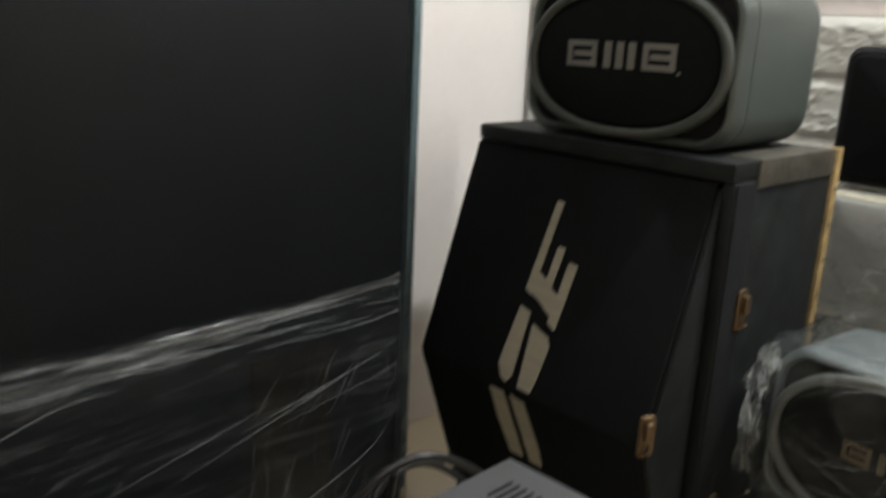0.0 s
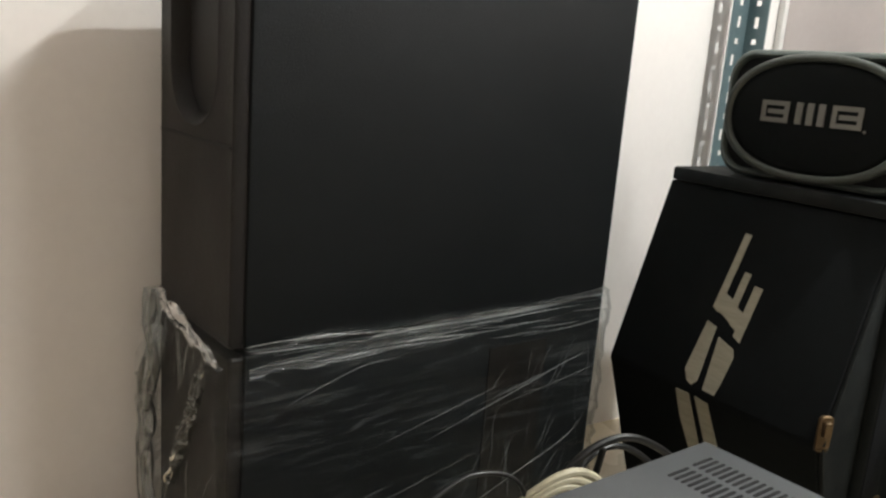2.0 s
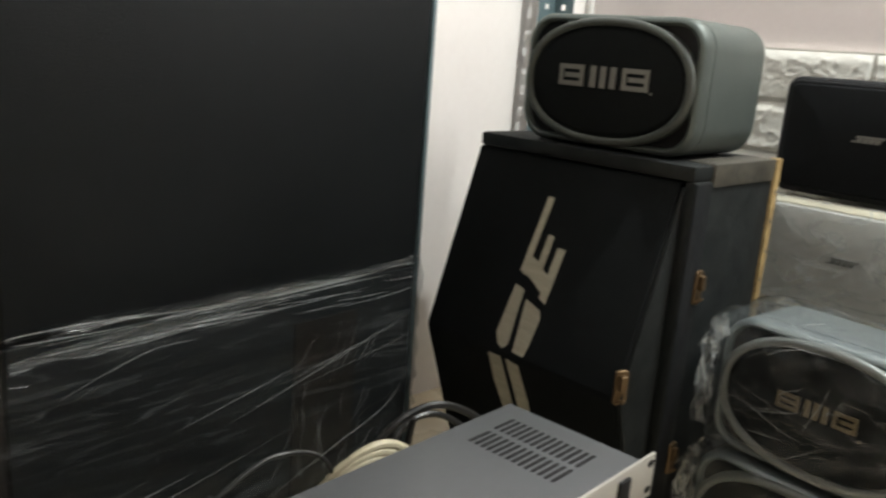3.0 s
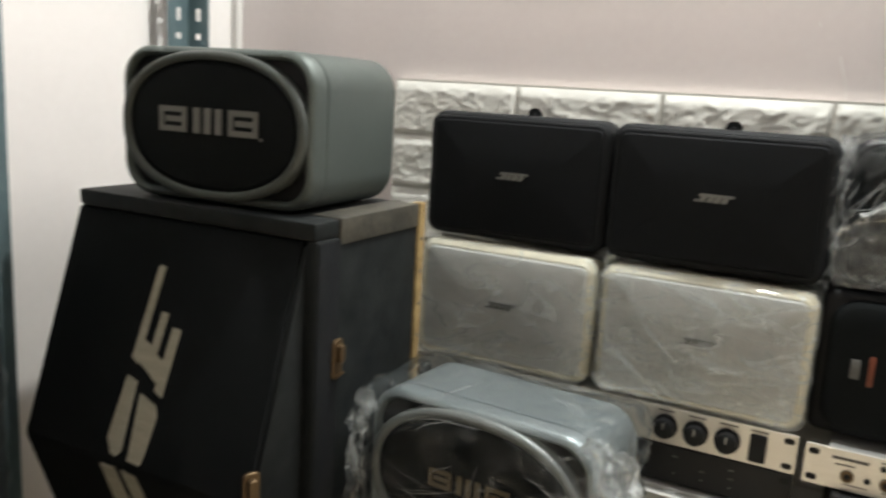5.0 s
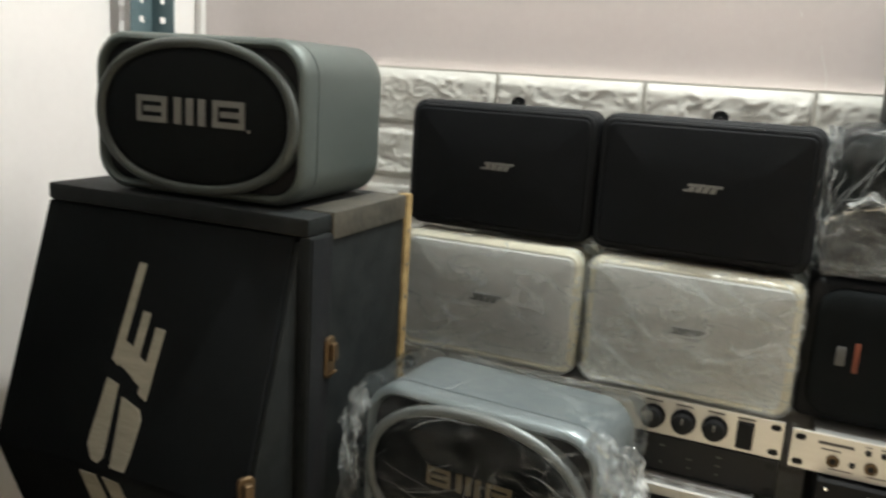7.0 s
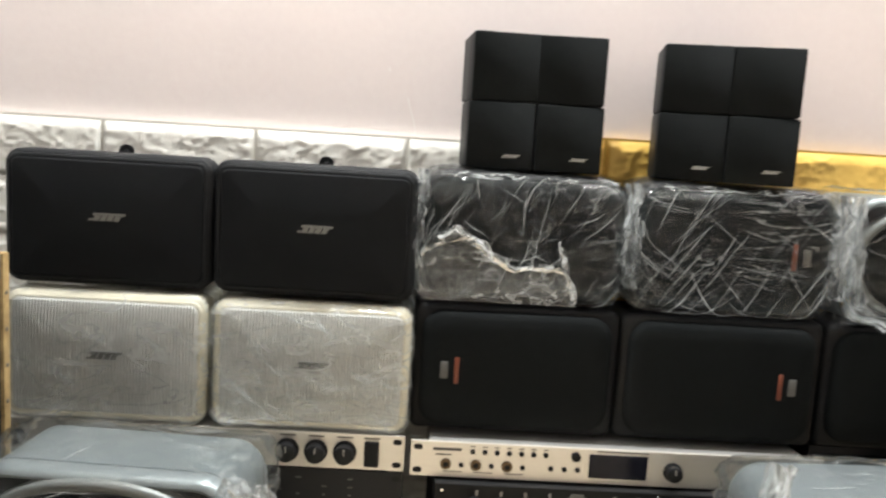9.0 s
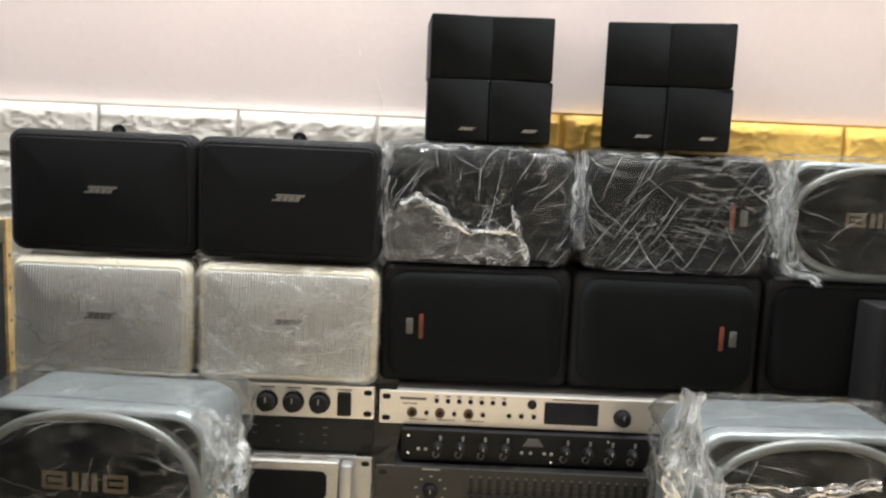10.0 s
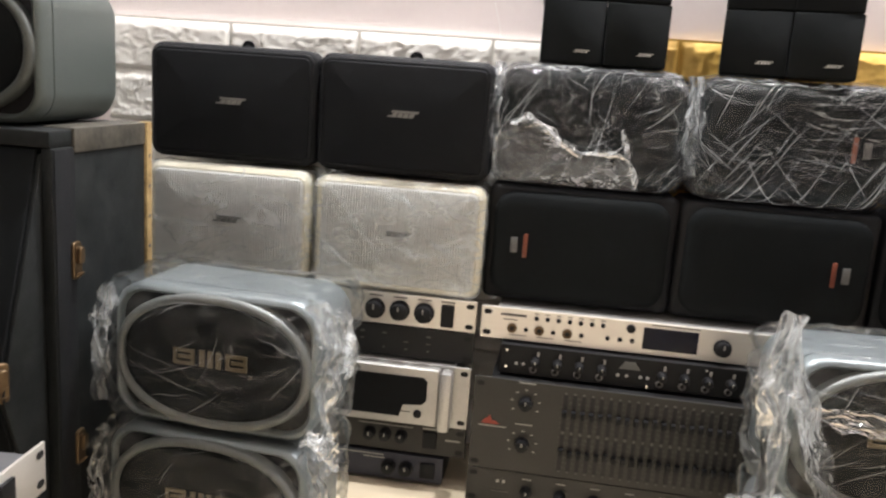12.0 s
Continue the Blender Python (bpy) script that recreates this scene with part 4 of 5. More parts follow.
ZCUBE = 0.5755
cube_pair(pose(0.489, -0.107, ZCUBE, 0, 0, 2), "pair of black cube satellite speakers standing on a wrapped monitor", 2)
cube_pair(pose(0.567, -0.107, ZCUBE, 0, 0, -1), "pair of black cube satellite speakers, upper one slightly turned", -2)
cube_pair(pose(0.7075, -0.1085, ZCUBE, 0, 0, -11), "pair of black cube satellite speakers turned a little aside", 0)
cube_pair(pose(0.7835, -0.1240, ZCUBE, 0, 0, -11), "pair of black cube satellite speakers, upper one slightly turned", -2)


# ---------- rack units ----------
def knob(parent, x, z, y, r, mat, depth=0.012, pointer=True, sub=None):
    k = part("knob", ell_loft(2 * r, 2 * r, [(0, y), (0, y - depth * 0.3), (r * 0.15, y - depth * 0.35), (r * 0.2, y - depth), (r * 0.35, y - depth - 0.001)], 24), mat, parent, "", Matrix.Translation((x, 0, z)), sharp=45)
    if pointer:
        part("pointer", block(-0.0007, 0.0007, y - depth - 0.0018, y - depth - 0.0006, r * 0.1, r * 0.62), PRINT, k, "", smooth=False)
    return k


def rack_unit(m, label, panel_mat, case_mat, h=0.0435, w=0.482, d=0.12, ears=True, name="rack_unit"):
    """A 19 inch unit: panel with slotted ears at y = 0 (front), case behind it. Origin at the bottom centre."""
    u = thing(name, m, label, "rack unit", "stacked rack units")
    cw = w - 0.042 if ears else w
    part("case", block(-cw / 2, cw / 2, 0.003, d, 0.0012, h - 0.0015, 0.001), case_mat, u)
    p = part("front_panel", rr_loft(w, h - 0.0012, 0.002, [(0, 0.003), (0, 0.0005), (0.0006, 0)], 3, at=(0, h / 2)), panel_mat, u)
    if ears:
        for sx in (-1, 1):
            for z in ((0.008, h - 0.008) if h < 0.06 else (0.009, h - 0.009)):
                part("ear_hole", rr_loft(0.0105, 0.0065, 0.0032, [(0, 0.0004), (0, -0.0004)], 5), HOLE_SHADE, p, "", Matrix.Translation((sx * (w / 2 - 0.0085), 0, z)))
    return u, p


def bar(parent, x, z, w, h, mat, y=-0.0006, name="print_bar"):
    return part(name, block(-w / 2, w / 2, y, 0.0003, -h / 2, h / 2), mat, parent, "", Matrix.Translation((x, 0, z)), smooth=False)


# the stack beside the stage speaker, from the floor up
LX = 0.159
u, p = rack_unit(pose(LX - 0.002, -0.150, 0.004), "navy slim amplifier at the bottom of a stack", NAVY, DARKSTEEL, 0.039, 0.43, 0.14, False)
for x in (0.1405, 0.1645):
    knob(p, x, 0.019, 0, 0.010, PLASTIC)
part("switch", block(-0.010, 0.010, -0.003, 0, -0.011, 0.011, 0.001), PLASTIC, p, "", Matrix.Translation((0.194, 0, 0.019)))
bar(p, 0.09, 0.0345, 0.085, 0.0012, PRINT)
bar(p, 0.12, 0.030, 0.03, 0.0012, PRINT)
for sx in (-1, 1):
    part("foot", block(sx * 0.17 - 0.01, sx * 0.17 + 0.01, 0.02, 0.04, -0.004, 0.0014), PLASTIC, u)
u, p = rack_unit(pose(LX, -0.146, 0.0445), "black slim amplifier under the silver-framed one", GREYPANEL, DARKSTEEL)
for x in (0.109, 0.131, 0.153):
    knob(p, x, 0.023, 0, 0.0085, PLASTIC)
part("switch", block(-0.0095, 0.0095, -0.003, 0, -0.012, 0.012, 0.001), PLASTIC, p, "", Matrix.Translation((0.192, 0, 0.022)))
for x, z, w in ((0.223, 0.024, 0.020), (0.13, 0.0365, 0.075), (0.192, 0.0375, 0.02)):
    bar(p, x, z, w, 0.0022 if w < 0.03 else 0.001, PRINT)

u, p = rack_unit(pose(LX, -0.150, 0.0885), "two-unit power amplifier with silver frame and black mesh front", CASESTEEL, CASESTEEL, 0.087, 0.482, 0.13)
part("frame", rr_loft(0.415, 0.080, 0.004, [(0, 0.002), (0, -0.010), (0.002, -0.012)], 4, at=(-0.006, 0.0435)), CASESTEEL, p, "silver front frame")
part("mesh_front", plate([(-0.20, 0.014), (0.150, 0.014), (0.155, 0.031), (0.180, 0.033), (0.186, 0.040), (0.186, 0.066), (0.180, 0.071), (-0.20, 0.071)], -0.0128, -0.008), METALGRID, p, "black mesh front", sharp=20)
part("power_button", ell_loft(0.011, 0.011, [(0, -0.011), (0, -0.0145), (0.001, -0.015)], 18), PLASTIC, p, "", Matrix.Translation((0.175, 0, 0.020)))
bar(p, 0.064, 0.045, 0.038, 0.0085, PRINT, -0.0136, "badge")
bar(p, 0.158, 0.0215, 0.014, 0.001, DARKPRINT, -0.0128)
part("handle", block(0.203, 0.219, -0.026, -0.002, 0.002, 0.085, 0.005), CASESTEEL, p, "silver side handle")
part("handle", block(-0.222, -0.204, -0.026, -0.002, 0.002, 0.085, 0.005), CASESTEEL, p, "silver side handle")

u, p = rack_unit(pose(LX, -0.140, 0.1765), "black slim rack unit with small controls", DARKSTEEL, DARKSTEEL)
for i in range(12):
    x = -0.15 + i * 0.030
    for j in range(3):
        if (i * 3 + j * 5) % 4:
            bar(p, x, 0.012 + j * 0.010, 0.006 if j else 0.003, 0.0016, DARKPRINT if j == 1 else GREYMARK)
u, p = rack_unit(pose(LX, -0.140, 0.2205), "champagne silver slim rack unit with large black knobs", CHAMPAGNE, CASESTEEL)
for x in (0.106, 0.139, 0.172):
    knob(p, x, 0.021, 0, 0.0135, PLASTIC, 0.014)
part("power_switch", rr_loft(0.017, 0.030, 0.002, [(0, 0), (0, -0.003), (0.001, -0.004)], 3), PLASTIC, p, "black rocker switch", Matrix.Translation((0.203, 0, 0.020)))
for x in (0.106, 0.139, 0.172, 0.203):
    bar(p, x, 0.0385, 0.018, 0.0016, DARKPRINT)
for x in (-0.2, -0.15, -0.08, 0.0, 0.05):
    knob(p, x, 0.021, 0, 0.009, PLASTIC, 0.012)

# the second stack
RX = 0.648
u, p = rack_unit(pose(RX, -0.176, 0.0, 0, 0, -1), "dark grey rack unit with small knobs on the floor", GREYPANEL, DARKSTEEL, 0.050)
for x in (-0.162, -0.118, -0.074, -0.03, 0.014):
    knob(p, x, 0.024, 0, 0.008, PLASTIC)
    bar(p, x, 0.041, 0.012, 0.0012, PRINT)
for x in (-0.2, -0.192):
    bar(p, x, 0.034, 0.004, 0.004, PRINT)
    bar(p, x, 0.020, 0.014, 0.0016, DARKPRINT)

u, p = rack_unit(pose(RX, -0.178, 0.0505, 0, 0, -1), "dark grey graphic equaliser with rows of sliders", GREYPANEL, DARKSTEEL, 0.126, 0.482, 0.14, True, "graphic_equaliser")
part("logo_mark", plate([(-0.228, 0.063), (-0.204, 0.063), (-0.210, 0.068), (-0.214, 0.067), (-0.217, 0.075), (-0.221, 0.070), (-0.224, 0.069)], -0.001, 0.0003), RED, p, "red peaked plain mark", smooth=False)
bar(p, -0.213, 0.060, 0.036, 0.0014, PRINT)
for z in (0.096, 0.040):
    knob(p, -0.173, z, 0, 0.0095, PLASTIC, 0.011)
    for a in range(7):
        ang = radians(210 - a * 40)
        bar(p, -0.173 + 0.018 * math.cos(ang), z + 0.018 * math.sin(ang), 0.0035, 0.0014, PRINT)
    bar(p, -0.173, z + 0.027, 0.022, 0.0014, PRINT)
slot = slider = None
for row, zc in enumerate((0.090, 0.036)):
    for k in range(31):
        x = -0.123 + k * 0.0112
        if slot is None:
            slot = part("slot", block(-0.0027, 0.0027, -0.0006, 0.0002, -0.0245, 0.0245), DARKSTEEL, p, "", Matrix.Translation((x, 0, zc)), smooth=False)
            slider = part("slider", block(-0.0029, 0.0029, -0.0075, -0.0008, -0.0045, 0.0045, 0.0008), PLASTIC, p, "", Matrix.Translation((x, 0, zc)))
            ticks = bmesh.new()
            for q in range(7):
                for sx in (-1, 1):
                    block(sx * 0.0042 - 0.0004, sx * 0.0042 + 0.0004, -0.0009, -0.0004, -0.0205 + q * 0.0068, -0.0196 + q * 0.0068, bm=ticks)
            tick = part("scale_ticks", ticks, DIMPRINT, p, "", Matrix.Translation((x, 0, zc)), smooth=False)
            line = part("scale_line", block(-0.0014, 0.0014, -0.0009, 0.0, -0.0008, 0.0008), DIMPRINT, p, "", Matrix.Translation((x, 0, zc - 0.0262)), smooth=False)
        else:
            again(slot, Matrix.Translation((x, 0, zc)))
            again(tick, Matrix.Translation((x, 0, zc)))
            again(slider, Matrix.Translation((x, 0, zc + (0.0 if k % 5 else 0.002))))
            again(line, Matrix.Translation((x, 0, zc - 0.0262)))
        again(line, Matrix.Translation((x, 0, zc + 0.0262)))

u, p = rack_unit(pose(RX + 0.016, -0.160, 0.1785), "black headphone amplifier unit with pale-lit knobs", PLASTIC, DARKSTEEL, 0.040, 0.455, 0.13, False)
for k, x in enumerate((-0.182, -0.154, -0.126, -0.098, -0.023, 0.005, 0.033, 0.061)):
    knob(p, x, 0.020, 0, 0.0062, PLASTIC, 0.013)
    bar(p, x + 0.003, 0.030, 0.003, 0.006, PRINT)
    part("knob_ring", ell_loft(0.0095, 0.0095, [(0, 0), (0, -0.0022), (0.0014, -0.0028), (0.0022, -0.0008)], 18), DIMPRINT, p, "pale jack ring", Matrix.Translation((x - 0.002, 0, 0.009)))
    part("jack_hole", ell_loft(0.005, 0.005, [(0, -0.0004), (0, -0.0012)], 12), HOLE_SHADE, p, "", Matrix.Translation((x - 0.002, 0, 0.009)))
for x in (-0.206, -0.197, -0.077, -0.066, -0.049, -0.040):
    part("lamp_dot", ell_loft(0.0045, 0.0045, [(0, 0), (0.0005, -0.001)], 12), PRINT, p, "", Matrix.Translation((x, 0, 0.015)))
part("mark_bar", plate([(-0.076, 0.024), (-0.070, 0.034), (-0.057, 0.034), (-0.050, 0.024)], -0.0008, 0.0002), GREYMARK, p, "", smooth=False)
for x, z in ((-0.219, 0.032), (-0.219, 0.010), (0.03, 0.034), (-0.04, 0.004)):
    part("screw", ell_loft(0.0045, 0.0045, [(0, 0), (0.0006, -0.0012)], 12), CHROME, p, "", Matrix.Translation((x, 0, z)))

u, p = rack_unit(pose(RX, -0.146, 0.2195), "champagne silver processor rack unit with jacks and a dark display", CHAMPAGNE, CASESTEEL, 0.0435, 0.482, 0.13)
s = part("display", rr_loft(0.068, 0.0285, 0.001, [(0, 0.0005), (0, -0.0008), (0.0005, -0.0012)], 3), SCREEN, p, "dark glass display", Matrix.Translation((0.0, 0, 0.022)))
for k in range(7):
    x = -0.1695 + k * 0.0141
    part("button", ell_loft(0.0058, 0.0058, [(0, 0), (0, -0.002), (0.0006, -0.0026)], 14), PLASTIC, p, "", Matrix.Translation((x, 0, 0.0325)))
    bar(p, x, 0.0385, 0.006, 0.001, DARKPRINT)
for k, x in enumerate((-0.200, -0.165, -0.129)):
    j = part("jack", ell_loft(0.0125, 0.0125, [(0, 0), (0, -0.0025), (0.001, -0.003), (0.003, -0.003), (0.0035, -0.0005)], 22), BRASS, p, "brass jack ring", Matrix.Translation((x, 0, 0.0165)))
    part("jack_hole", ell_loft(0.0062, 0.0062, [(0, -0.0004), (0, -0.0026)], 16), HOLE_SHADE, j)
    part("button", ell_loft(0.0055, 0.0055, [(0, 0), (0, -0.002), (0.0006, -0.0026)], 14), PLASTIC, p, "", Matrix.Translation((x + 0.018, 0, 0.0160)))
    bar(p, x + 0.008, 0.0075, 0.022, 0.001, DARKPRINT)
for k in range(3):
    part("button", ell_loft(0.0058, 0.0058, [(0, 0), (0, -0.002), (0.0006, -0.0026)], 14), PLASTIC, p, "", Matrix.Translation((-0.078 + k * 0.0155, 0, 0.0165)))
part("power_button", ell_loft(0.011, 0.011, [(0, 0), (0, -0.003), (0.001, -0.0036)], 18), PLASTIC, p, "", Matrix.Translation((-0.050, 0, 0.0325)))
bar(p, -0.199, 0.034, 0.033, 0.003, DARKPRINT)
bar(p, -0.203, 0.0275, 0.018, 0.0012, DARKPRINT)
bar(p, 0.005, 0.040, 0.06, 0.0012, DARKPRINT)
knob(p, 0.064, 0.020, 0, 0.011, PLASTIC)

# dark cabinet at the end of the stack
dc = thing("dark_cabinet", pose(1.132, -0.135, 0.0), "tall black speaker cabinet at the end of the stack", "loudspeaker")
part("cabinet", block(-0.135, 0.135, -0.055, 0.0, 0.0, 0.402, 0.003), PLASTIC, dc)
part("grille", block(-0.125, 0.125, -0.061, -0.054, 0.02, 0.39, 0.003), CLOTH, dc)

bx = thing("speaker_box", pose(0.948, -0.030, 0.0), "plain black box carrying the end monitor speaker", "loudspeaker")
part("cabinet", block(-0.058, 0.046, -0.075, 0.020, 0.0, 0.2655, 0.003), PLASTIC, bx)
part("grille", block(-0.052, 0.040, -0.080, -0.074, 0.01, 0.256, 0.003), CLOTH, bx)

# ---------- the two bass boxes by the side wall ----------
BX, BY, BW, BL = -0.365, -0.803, 0.180, 0.484


def bass_box(z, h, label, port):
    b = thing("bass_speaker_box", pose(BX, BY, z, 0, 0, 4.5), label, "loudspeaker", "stacked bass boxes")
    if not port:
        part("cabinet", block(-BW / 2, BW / 2, -BL / 2 + 0.0075, BL / 2, 0, h, 0.002, 3), VINYL_SUB, b, "smooth black wood film box")
    def outline(w, hh, r, y, cz):
        return [(x - 0.001, y, z + cz) for x, z in rr_points(w, hh, r, 10)]
    yf = -BL / 2 - 0.006
    rings = [outline(BW - 0.004, h - 0.003, 0.004, yf + 0.014, h / 2), outline(BW - 0.004, h - 0.003, 0.004, yf + 0.003, h / 2), outline(BW - 0.008, h - 0.007, 0.004, yf, h / 2)]
    if port:
        cz = h - 0.079
        rings += [outline(0.120, 0.176, 0.058, yf, cz), outline(0.112, 0.168, 0.054, yf - 0.0015, cz), outline(0.104, 0.160, 0.050, yf + 0.001, cz), outline(0.094, 0.150, 0.045, yf + 0.010, cz), outline(0.089, 0.145, 0.042, yf + 0.024, cz)]
    if port:
        y0 = -BL / 2 + 0.0075
        for sx in (-1, 1):
            part("side_board", block(sx * BW / 2 - (0.014 if sx > 0 else 0), sx * BW / 2 + (0 if sx > 0 else 0.014), y0, BL / 2, 0, h, 0.002, 3), VINYL_SUB, b, "smooth black wood film board")
        for z0 in (0.001, h - 0.015):
            part("end_board", block(-BW / 2 + 0.013, BW / 2 - 0.013, y0, BL / 2 - 0.002, z0, z0 + 0.014), VINYL_SUB, b, smooth=False)
        part("back_board", block(-BW / 2 + 0.013, BW / 2 - 0.013, BL / 2 - 0.015, BL / 2 - 0.001, 0.014, h - 0.014), VINYL_SUB, b, smooth=False)
        # Port shade painted in: blackened inner tube, closed by a black plate.
        part("port_tube", loft(bmesh.new(), [outline(0.089, 0.145, 0.042, yf + 0.024, cz), outline(0.086, 0.142, 0.041, yf + 0.070, cz)], (False, False)), HOLE_SHADE, b)
        part("port_shade_plate", plate([(x - 0.001, z + h - 0.079) for x, z in rr_points(0.090, 0.146, 0.043, 8)], -BL / 2 + 0.066, -BL / 2 + 0.068), HOLE_SHADE, b, smooth=False)
    f = part("end_panel", loft(bmesh.new(), rings, (True, not port)), PLASTIC_BROWN, b, "brownish black plastic end panel with flared port" if port else "brownish black plastic end panel", sharp=40)
    if port:
        part("panel_step", block(-BW / 2 + 0.004, BW / 2 - 0.006, yf - 0.0012, yf + 0.0005, h - 0.1755, h - 0.173), PLASTIC, f, smooth=False)
    for sx in (-1, 1):
        for sy in (-1, 1):
            part("foot", block(sx * 0.06 - 0.012, sx * 0.06 + 0.012, sy * 0.19 - 0.012, sy * 0.19 + 0.012, -0.004, 0.001, 0.001), PLASTIC, b)
    return b


low = bass_box(0.004, 0.300, "black bass box wrapped in stretched clear film on the floor", False)
top = bass_box(0.3085, 0.355, "black bass box with a flared port standing on the wrapped one", True)
part("back_label", block(BW / 2 - 0.0008, BW / 2 + 0.0008, 0.060, 0.150, 0.05, 0.262), LABELPRINT, low, "terminal plate under the film", smooth=False)
film = film_box(BW + 0.008, 0.314, BL + 0.022, 0.008, 7, 0.0025, 44, (1, 0.35, 1.8), 15)
pane("film", film, FILM_SUB, low, "stretched clear film with long creases", Matrix.Translation((0, -0.003, 0.154)))
# long pulled creases across the wide face
pane("film_creases", crease_web(BL - 0.03, 0.25, 16, 5, 0.20, 0.06, (0.08, 0.36), 0.0, 0.0005, jitter=0.0005), CREASE, low, "long fine film creases", pose(BW / 2 + 0.0085, 0, 0.150, 0, 0, 90))
pane("film_creases", crease_web(0.20, 0.20, 40, 6, 1.35, 0.22, (0.02, 0.09), 0.0, 0.0003, jitter=0.0012), CREASE, low, "short fine film creases", pose(BW / 2 + 0.0088, 0.13, 0.155, 0, 0, 90))
pane("film_creases", crease_web(BL - 0.02, 0.030, 16, 8, 0.03, 0.03, (0.06, 0.26), 0.0, 0.0006, jitter=0.0007), CREASE, low, "rolled film edge", pose(BW / 2 + 0.0088, 0, 0.293, 0, 2.4, 90))
pane("film_creases", crease_web(BW - 0.02, 0.28, 40, 9, 1.2, 0.5, (0.03, 0.10), 0.0, 0.0006), CREASE, low, "fine film creases", pose(0, -BL / 2 - 0.0155, 0.155))
pane("film_tail", tuft([(BW / 2 + 0.006, -BL / 2 + 0.01, 0.284), (BW / 2 + 0.006, -0.05, 0.297), (BW / 2 + 0.006, BL / 2 - 0.01, 0.312)], 0.020, 51, 0.0010, 60, 10, (1, 0, 0)), FILM_EDGE, low, "rolled film edge")
pane("film_tail", tuft([(-BW / 2 + 0.005, -BL / 2 - 0.012, 0.320), (-BW / 2 + 0.01, -BL / 2 - 0.016, 0.26), (-BW / 2 - 0.002, -BL / 2 - 0.018, 0.2), (-BW / 2 - 0.012, -BL / 2 - 0.02, 0.13), (-BW / 2 + 0.004, -BL / 2 - 0.016, 0.02)], 0.060, 52, 0.009), FILM_TUFT, low, "gathered film edge")
pane("film_tail", tuft([(-BW / 2 + 0.01, -BL / 2 - 0.012, 0.318), (0.0, -BL / 2 - 0.014, 0.306), (BW / 2 - 0.01, -BL / 2 - 0.012, 0.288)], 0.022, 53, 0.004), FILM_FLAP, low, "gathered film edge")
pane("film_tail", tuft([(0.05, -BL / 2 - 0.012, 0.28), (0.01, -BL / 2 - 0.016, 0.20), (-0.04, -BL / 2 - 0.014, 0.12)], 0.026, 54, 0.006), FILM_FLAP, low, "film fold")

# ---------- the amplifier in front, and what carries it ----------
AZ = 0.168
u = thing("amplifier", pose(0.009, -0.826, AZ, 0, 0, 4), "flat grey steel amplifier with vent slots and silver front panel", "amplifier")
part("case", block(-0.078, 0.076, -0.2375, 0.2375, 0.0, 0.044, 0.0012), AMPSTEEL, u, "grey painted steel case")
slot = None
for row, y0 in enumerate((0.193, 0.154)):
    for k in range(14):
        mm = Matrix.Translation((-0.050 + k * 0.0073 + row * 0.001, y0, 0.0441))
        if slot is None:
            slot = part("vent_slot", rr_loft(0.0036, 0.031, 0.0017, [(0, 0.0), (0, -0.0006)], 3), HOLE_SHADE, u, "", mm @ pose(0, 0, 0, -90))
        else:
            again(slot, mm @ pose(0, 0, 0, -90))
p = part("front_panel", block(0.076, 0.0795, -0.262, 0.262, -0.001, 0.0445, 0.001), CHAMPAGNE, u, "brushed silver front panel with ears")
for z in (0.009, 0.036):
    part("ear_hole", rr_loft(0.0105, 0.0065, 0.0032, [(0, 0.0), (0, -0.0006)], 5), HOLE_SHADE, p, "", Matrix.Translation((0.0796, 0.253, z)) @ pose(0, 0, 0, 0, 0, 90))
part("power_switch", block(0.079, 0.083, 0.195, 0.213, 0.008, 0.037, 0.001), PLASTIC, p, "black rocker switch")
for y in (0.165, 0.135, 0.06, 0.02, -0.05, -0.12):
    k = part("knob", ell_loft(0.018, 0.018, [(0, 0), (0.0008, -0.009), (0.002, -0.012)], 22), PLASTIC, p, "", Matrix.Translation((0.0795, y, 0.022)) @ pose(0, 0, 0, 0, 0, 90))
    part("knob_ring", ell_loft(0.021, 0.021, [(0, 0), (0, -0.002), (0.002, -0.003)], 22), CHROME, k, "chrome ring")
bs = thing("power_amplifier", pose(0.010, -0.83, 0.0, 0, 0, 4), "black power amplifier on the floor carrying the grey one", "amplifier")
part("case", block(-0.075, 0.07, -0.22, 0.22, 0.006, AZ - 0.001, 0.002), DARKSTEEL, bs)
part("front_panel", block(0.07, 0.074, -0.24, 0.235, 0.006, AZ - 0.002, 0.001), GREYPANEL, bs)
for sy in (-1, 1):
    part("foot", block(-0.06, 0.06, sy * 0.18 - 0.01, sy * 0.18 + 0.01, 0.0, 0.007), PLASTIC, bs)

# plugs and cables behind the amplifier
def plug(m, colour, label):
    g = thing("cable_plug", m, label, "plug", "plugs behind the amplifier")
    part("barrel", ell_loft(0.020, 0.020, [(0, 0.0), (0.001, -0.022), (0.004, -0.036), (0.006, -0.05)], 18), CABLE, g)
    part("collar", ell_loft(0.023, 0.023, [(0, 0.004), (0.001, 0.0), (0.001, -0.006), (0, -0.010)], 18), colour, g)
    return g


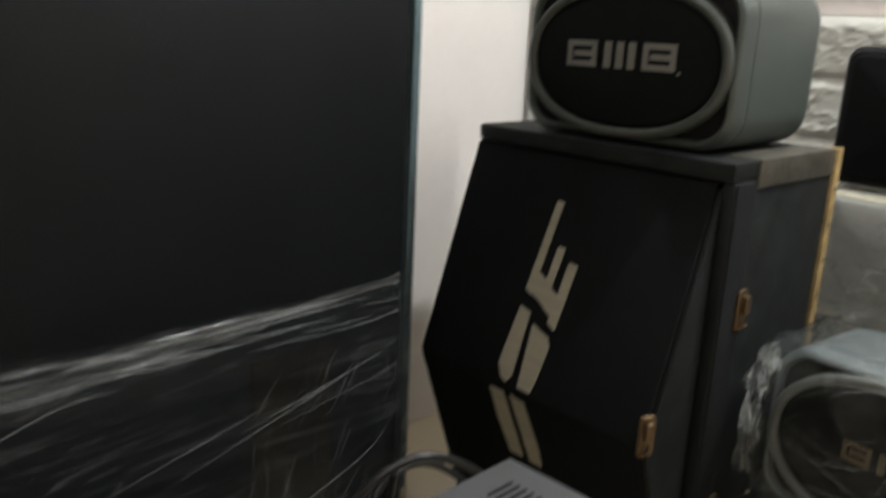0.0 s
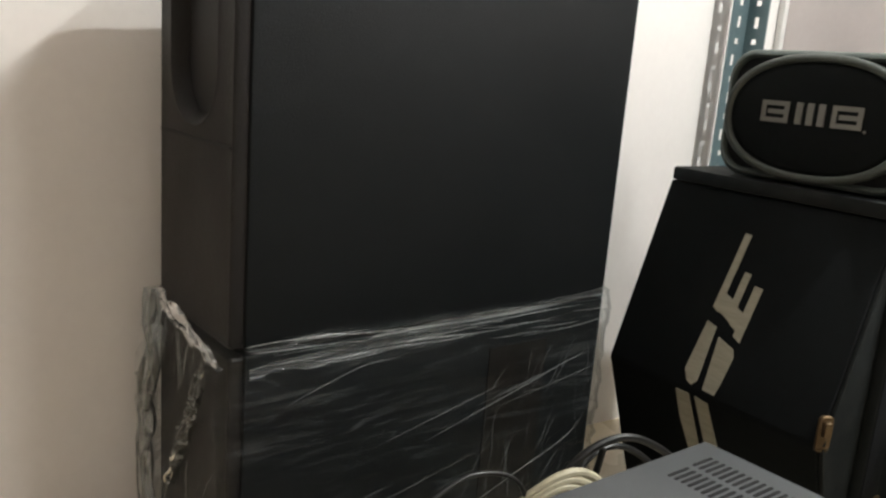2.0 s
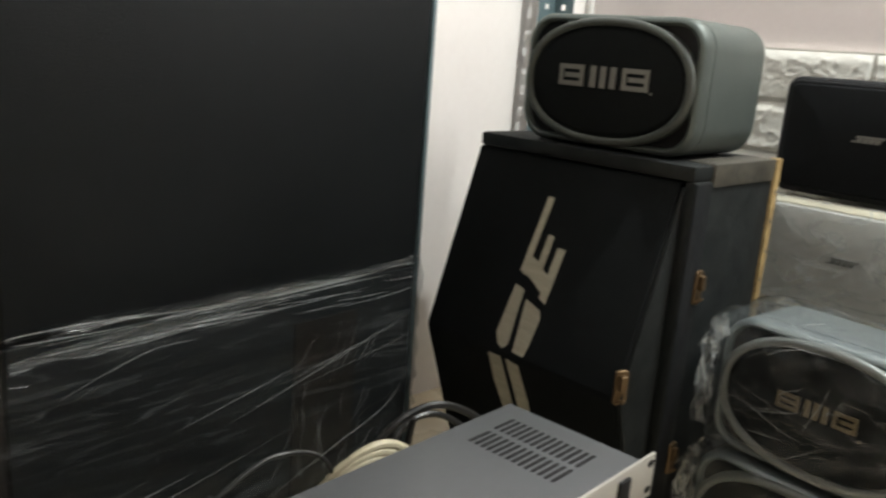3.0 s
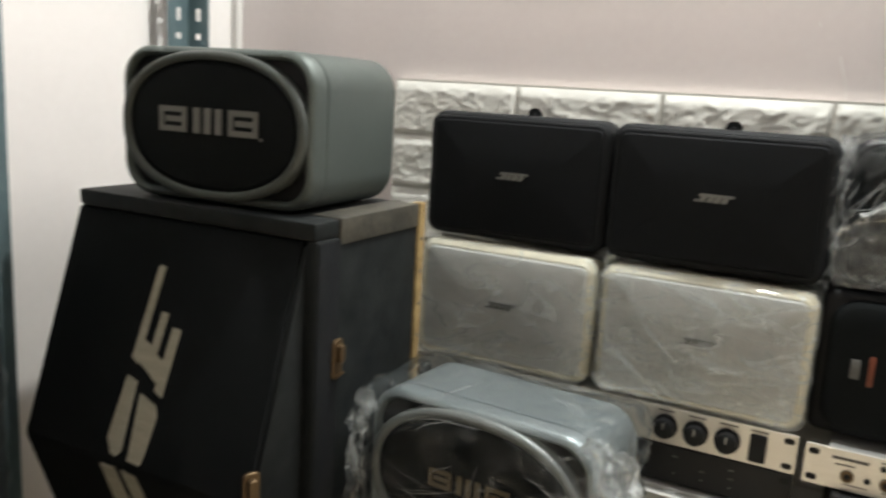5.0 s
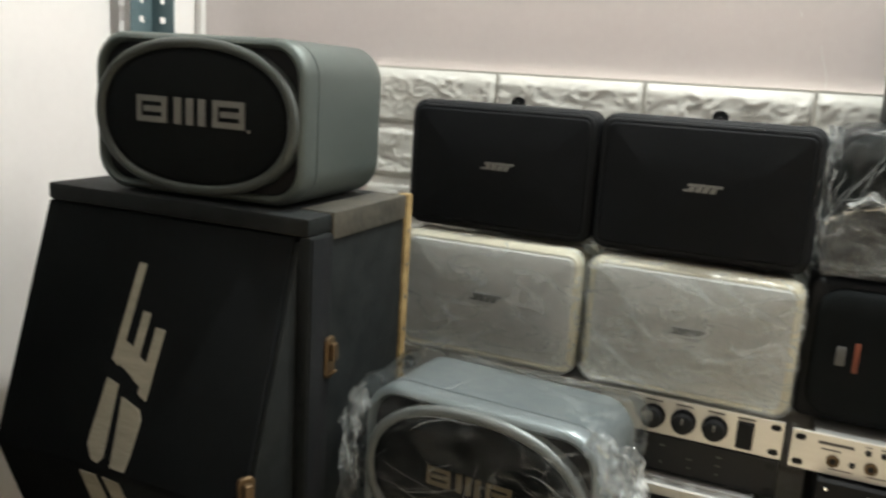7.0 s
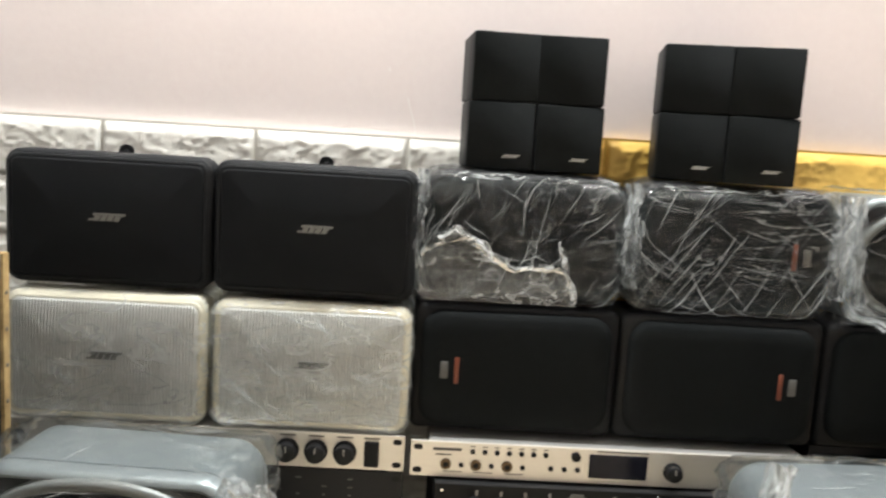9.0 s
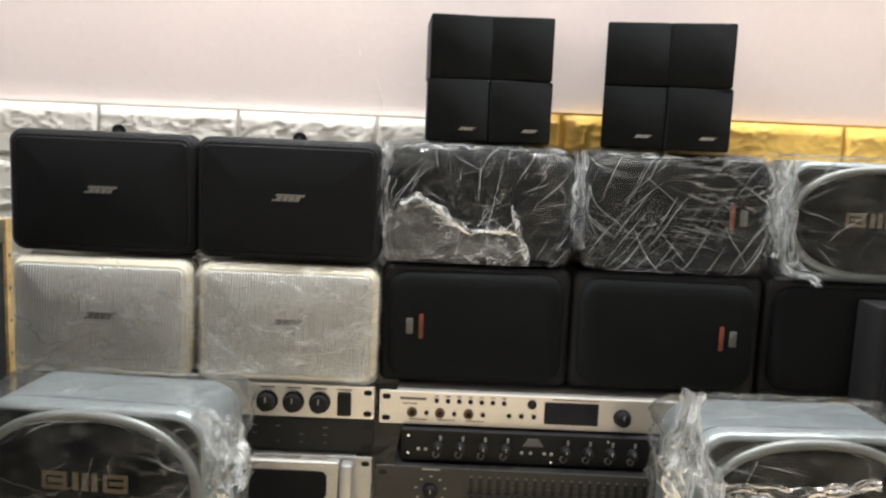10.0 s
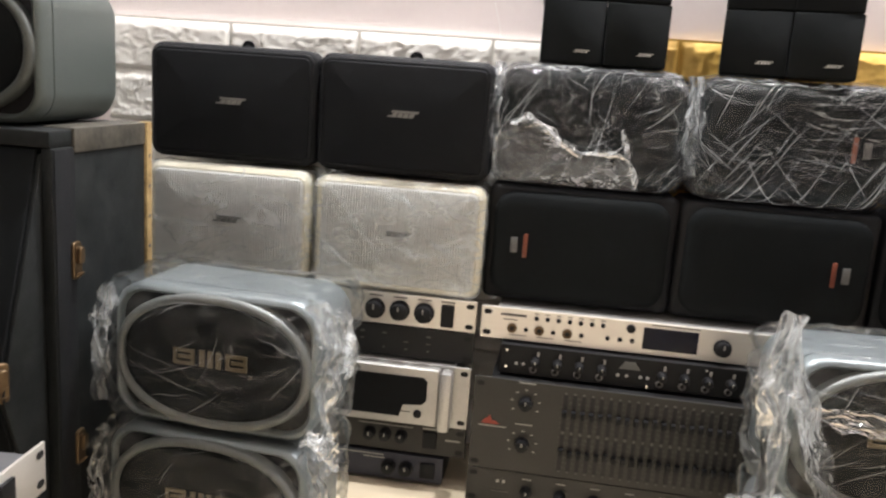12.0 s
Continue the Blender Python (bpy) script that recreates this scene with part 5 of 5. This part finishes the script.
for x, y, col, lab in ((-0.098, -0.906, BLUEPL, "black speaker plug with blue collar in the amplifier back"), (-0.094, -0.940, BLUEPL, "black speaker plug with blue collar in the amplifier back")):
    plug(pose(x, y, 0.172, -8, 0, -90), col, lab)
rp = thing("red_plug", pose(-0.092, -0.985, 0.168, -18, 0, -90), "red rubber cable plug behind the amplifier", "plug", "plugs behind the amplifier")
part("boot", ell_loft(0.019, 0.019, [(0, 0.01), (0, 0.0), (0.002, -0.014), (0.005, -0.034), (0.0065, -0.042)], 18), REDRUBBER, rp)
part("tip", ell_loft(0.012, 0.012, [(0, 0.02), (0, 0.008)], 14), CREAMBADGE, rp)


def cable(name, pts, r, mat, label):
    o = new(name, mesh(tube(pts, r), name, mat))
    return tagged(o, label, "cable", "cables on the floor")


cable("black_cable", [(-0.19, -0.80, 0.006), (-0.185, -0.745, 0.08), (-0.175, -0.695, 0.160), (-0.165, -0.65, 0.188), (-0.15, -0.61, 0.186), (-0.13, -0.565, 0.15), (-0.12, -0.54, 0.08), (-0.13, -0.52, 0.006)], 0.0045, CABLE, "black power cable looped behind the amplifier")
cable("black_cable", [(-0.17, -0.72, 0.006), (-0.19, -0.68, 0.10), (-0.20, -0.64, 0.150), (-0.19, -0.59, 0.155), (-0.16, -0.55, 0.11), (-0.14, -0.53, 0.006)], 0.004, CABLE, "black cable looped behind the amplifier")
cable("black_cable", [(-0.185, -0.665, 0.006), (-0.18, -0.662, 0.08), (-0.168, -0.655, 0.178)], 0.004, CABLE, "black cable end standing up")
cable("black_cable", [(-0.12, -0.935, 0.17), (-0.17, -0.88, 0.165), (-0.19, -0.81, 0.172), (-0.17, -0.76, 0.150), (-0.17, -0.74, 0.006)], 0.0022, CABLE, "thin black wire behind the amplifier")
for k in range(3):
    a = 0.009 * k
    cable("cream_cable", [(-0.19, -0.79 + a * 0.3, 0.004 + a * 0.2), (-0.175 - a * 0.4, -0.775, 0.09 + a), (-0.155, -0.745 + a * 0.5, 0.150 + a * 0.9), (-0.145, -0.71 + a, 0.155 + a * 0.6), (-0.135, -0.68 + a, 0.12), (-0.14, -0.66 + a, 0.004 + a * 0.1)], 0.0048, CREAMCABLE, "cream coiled cable behind the amplifier")
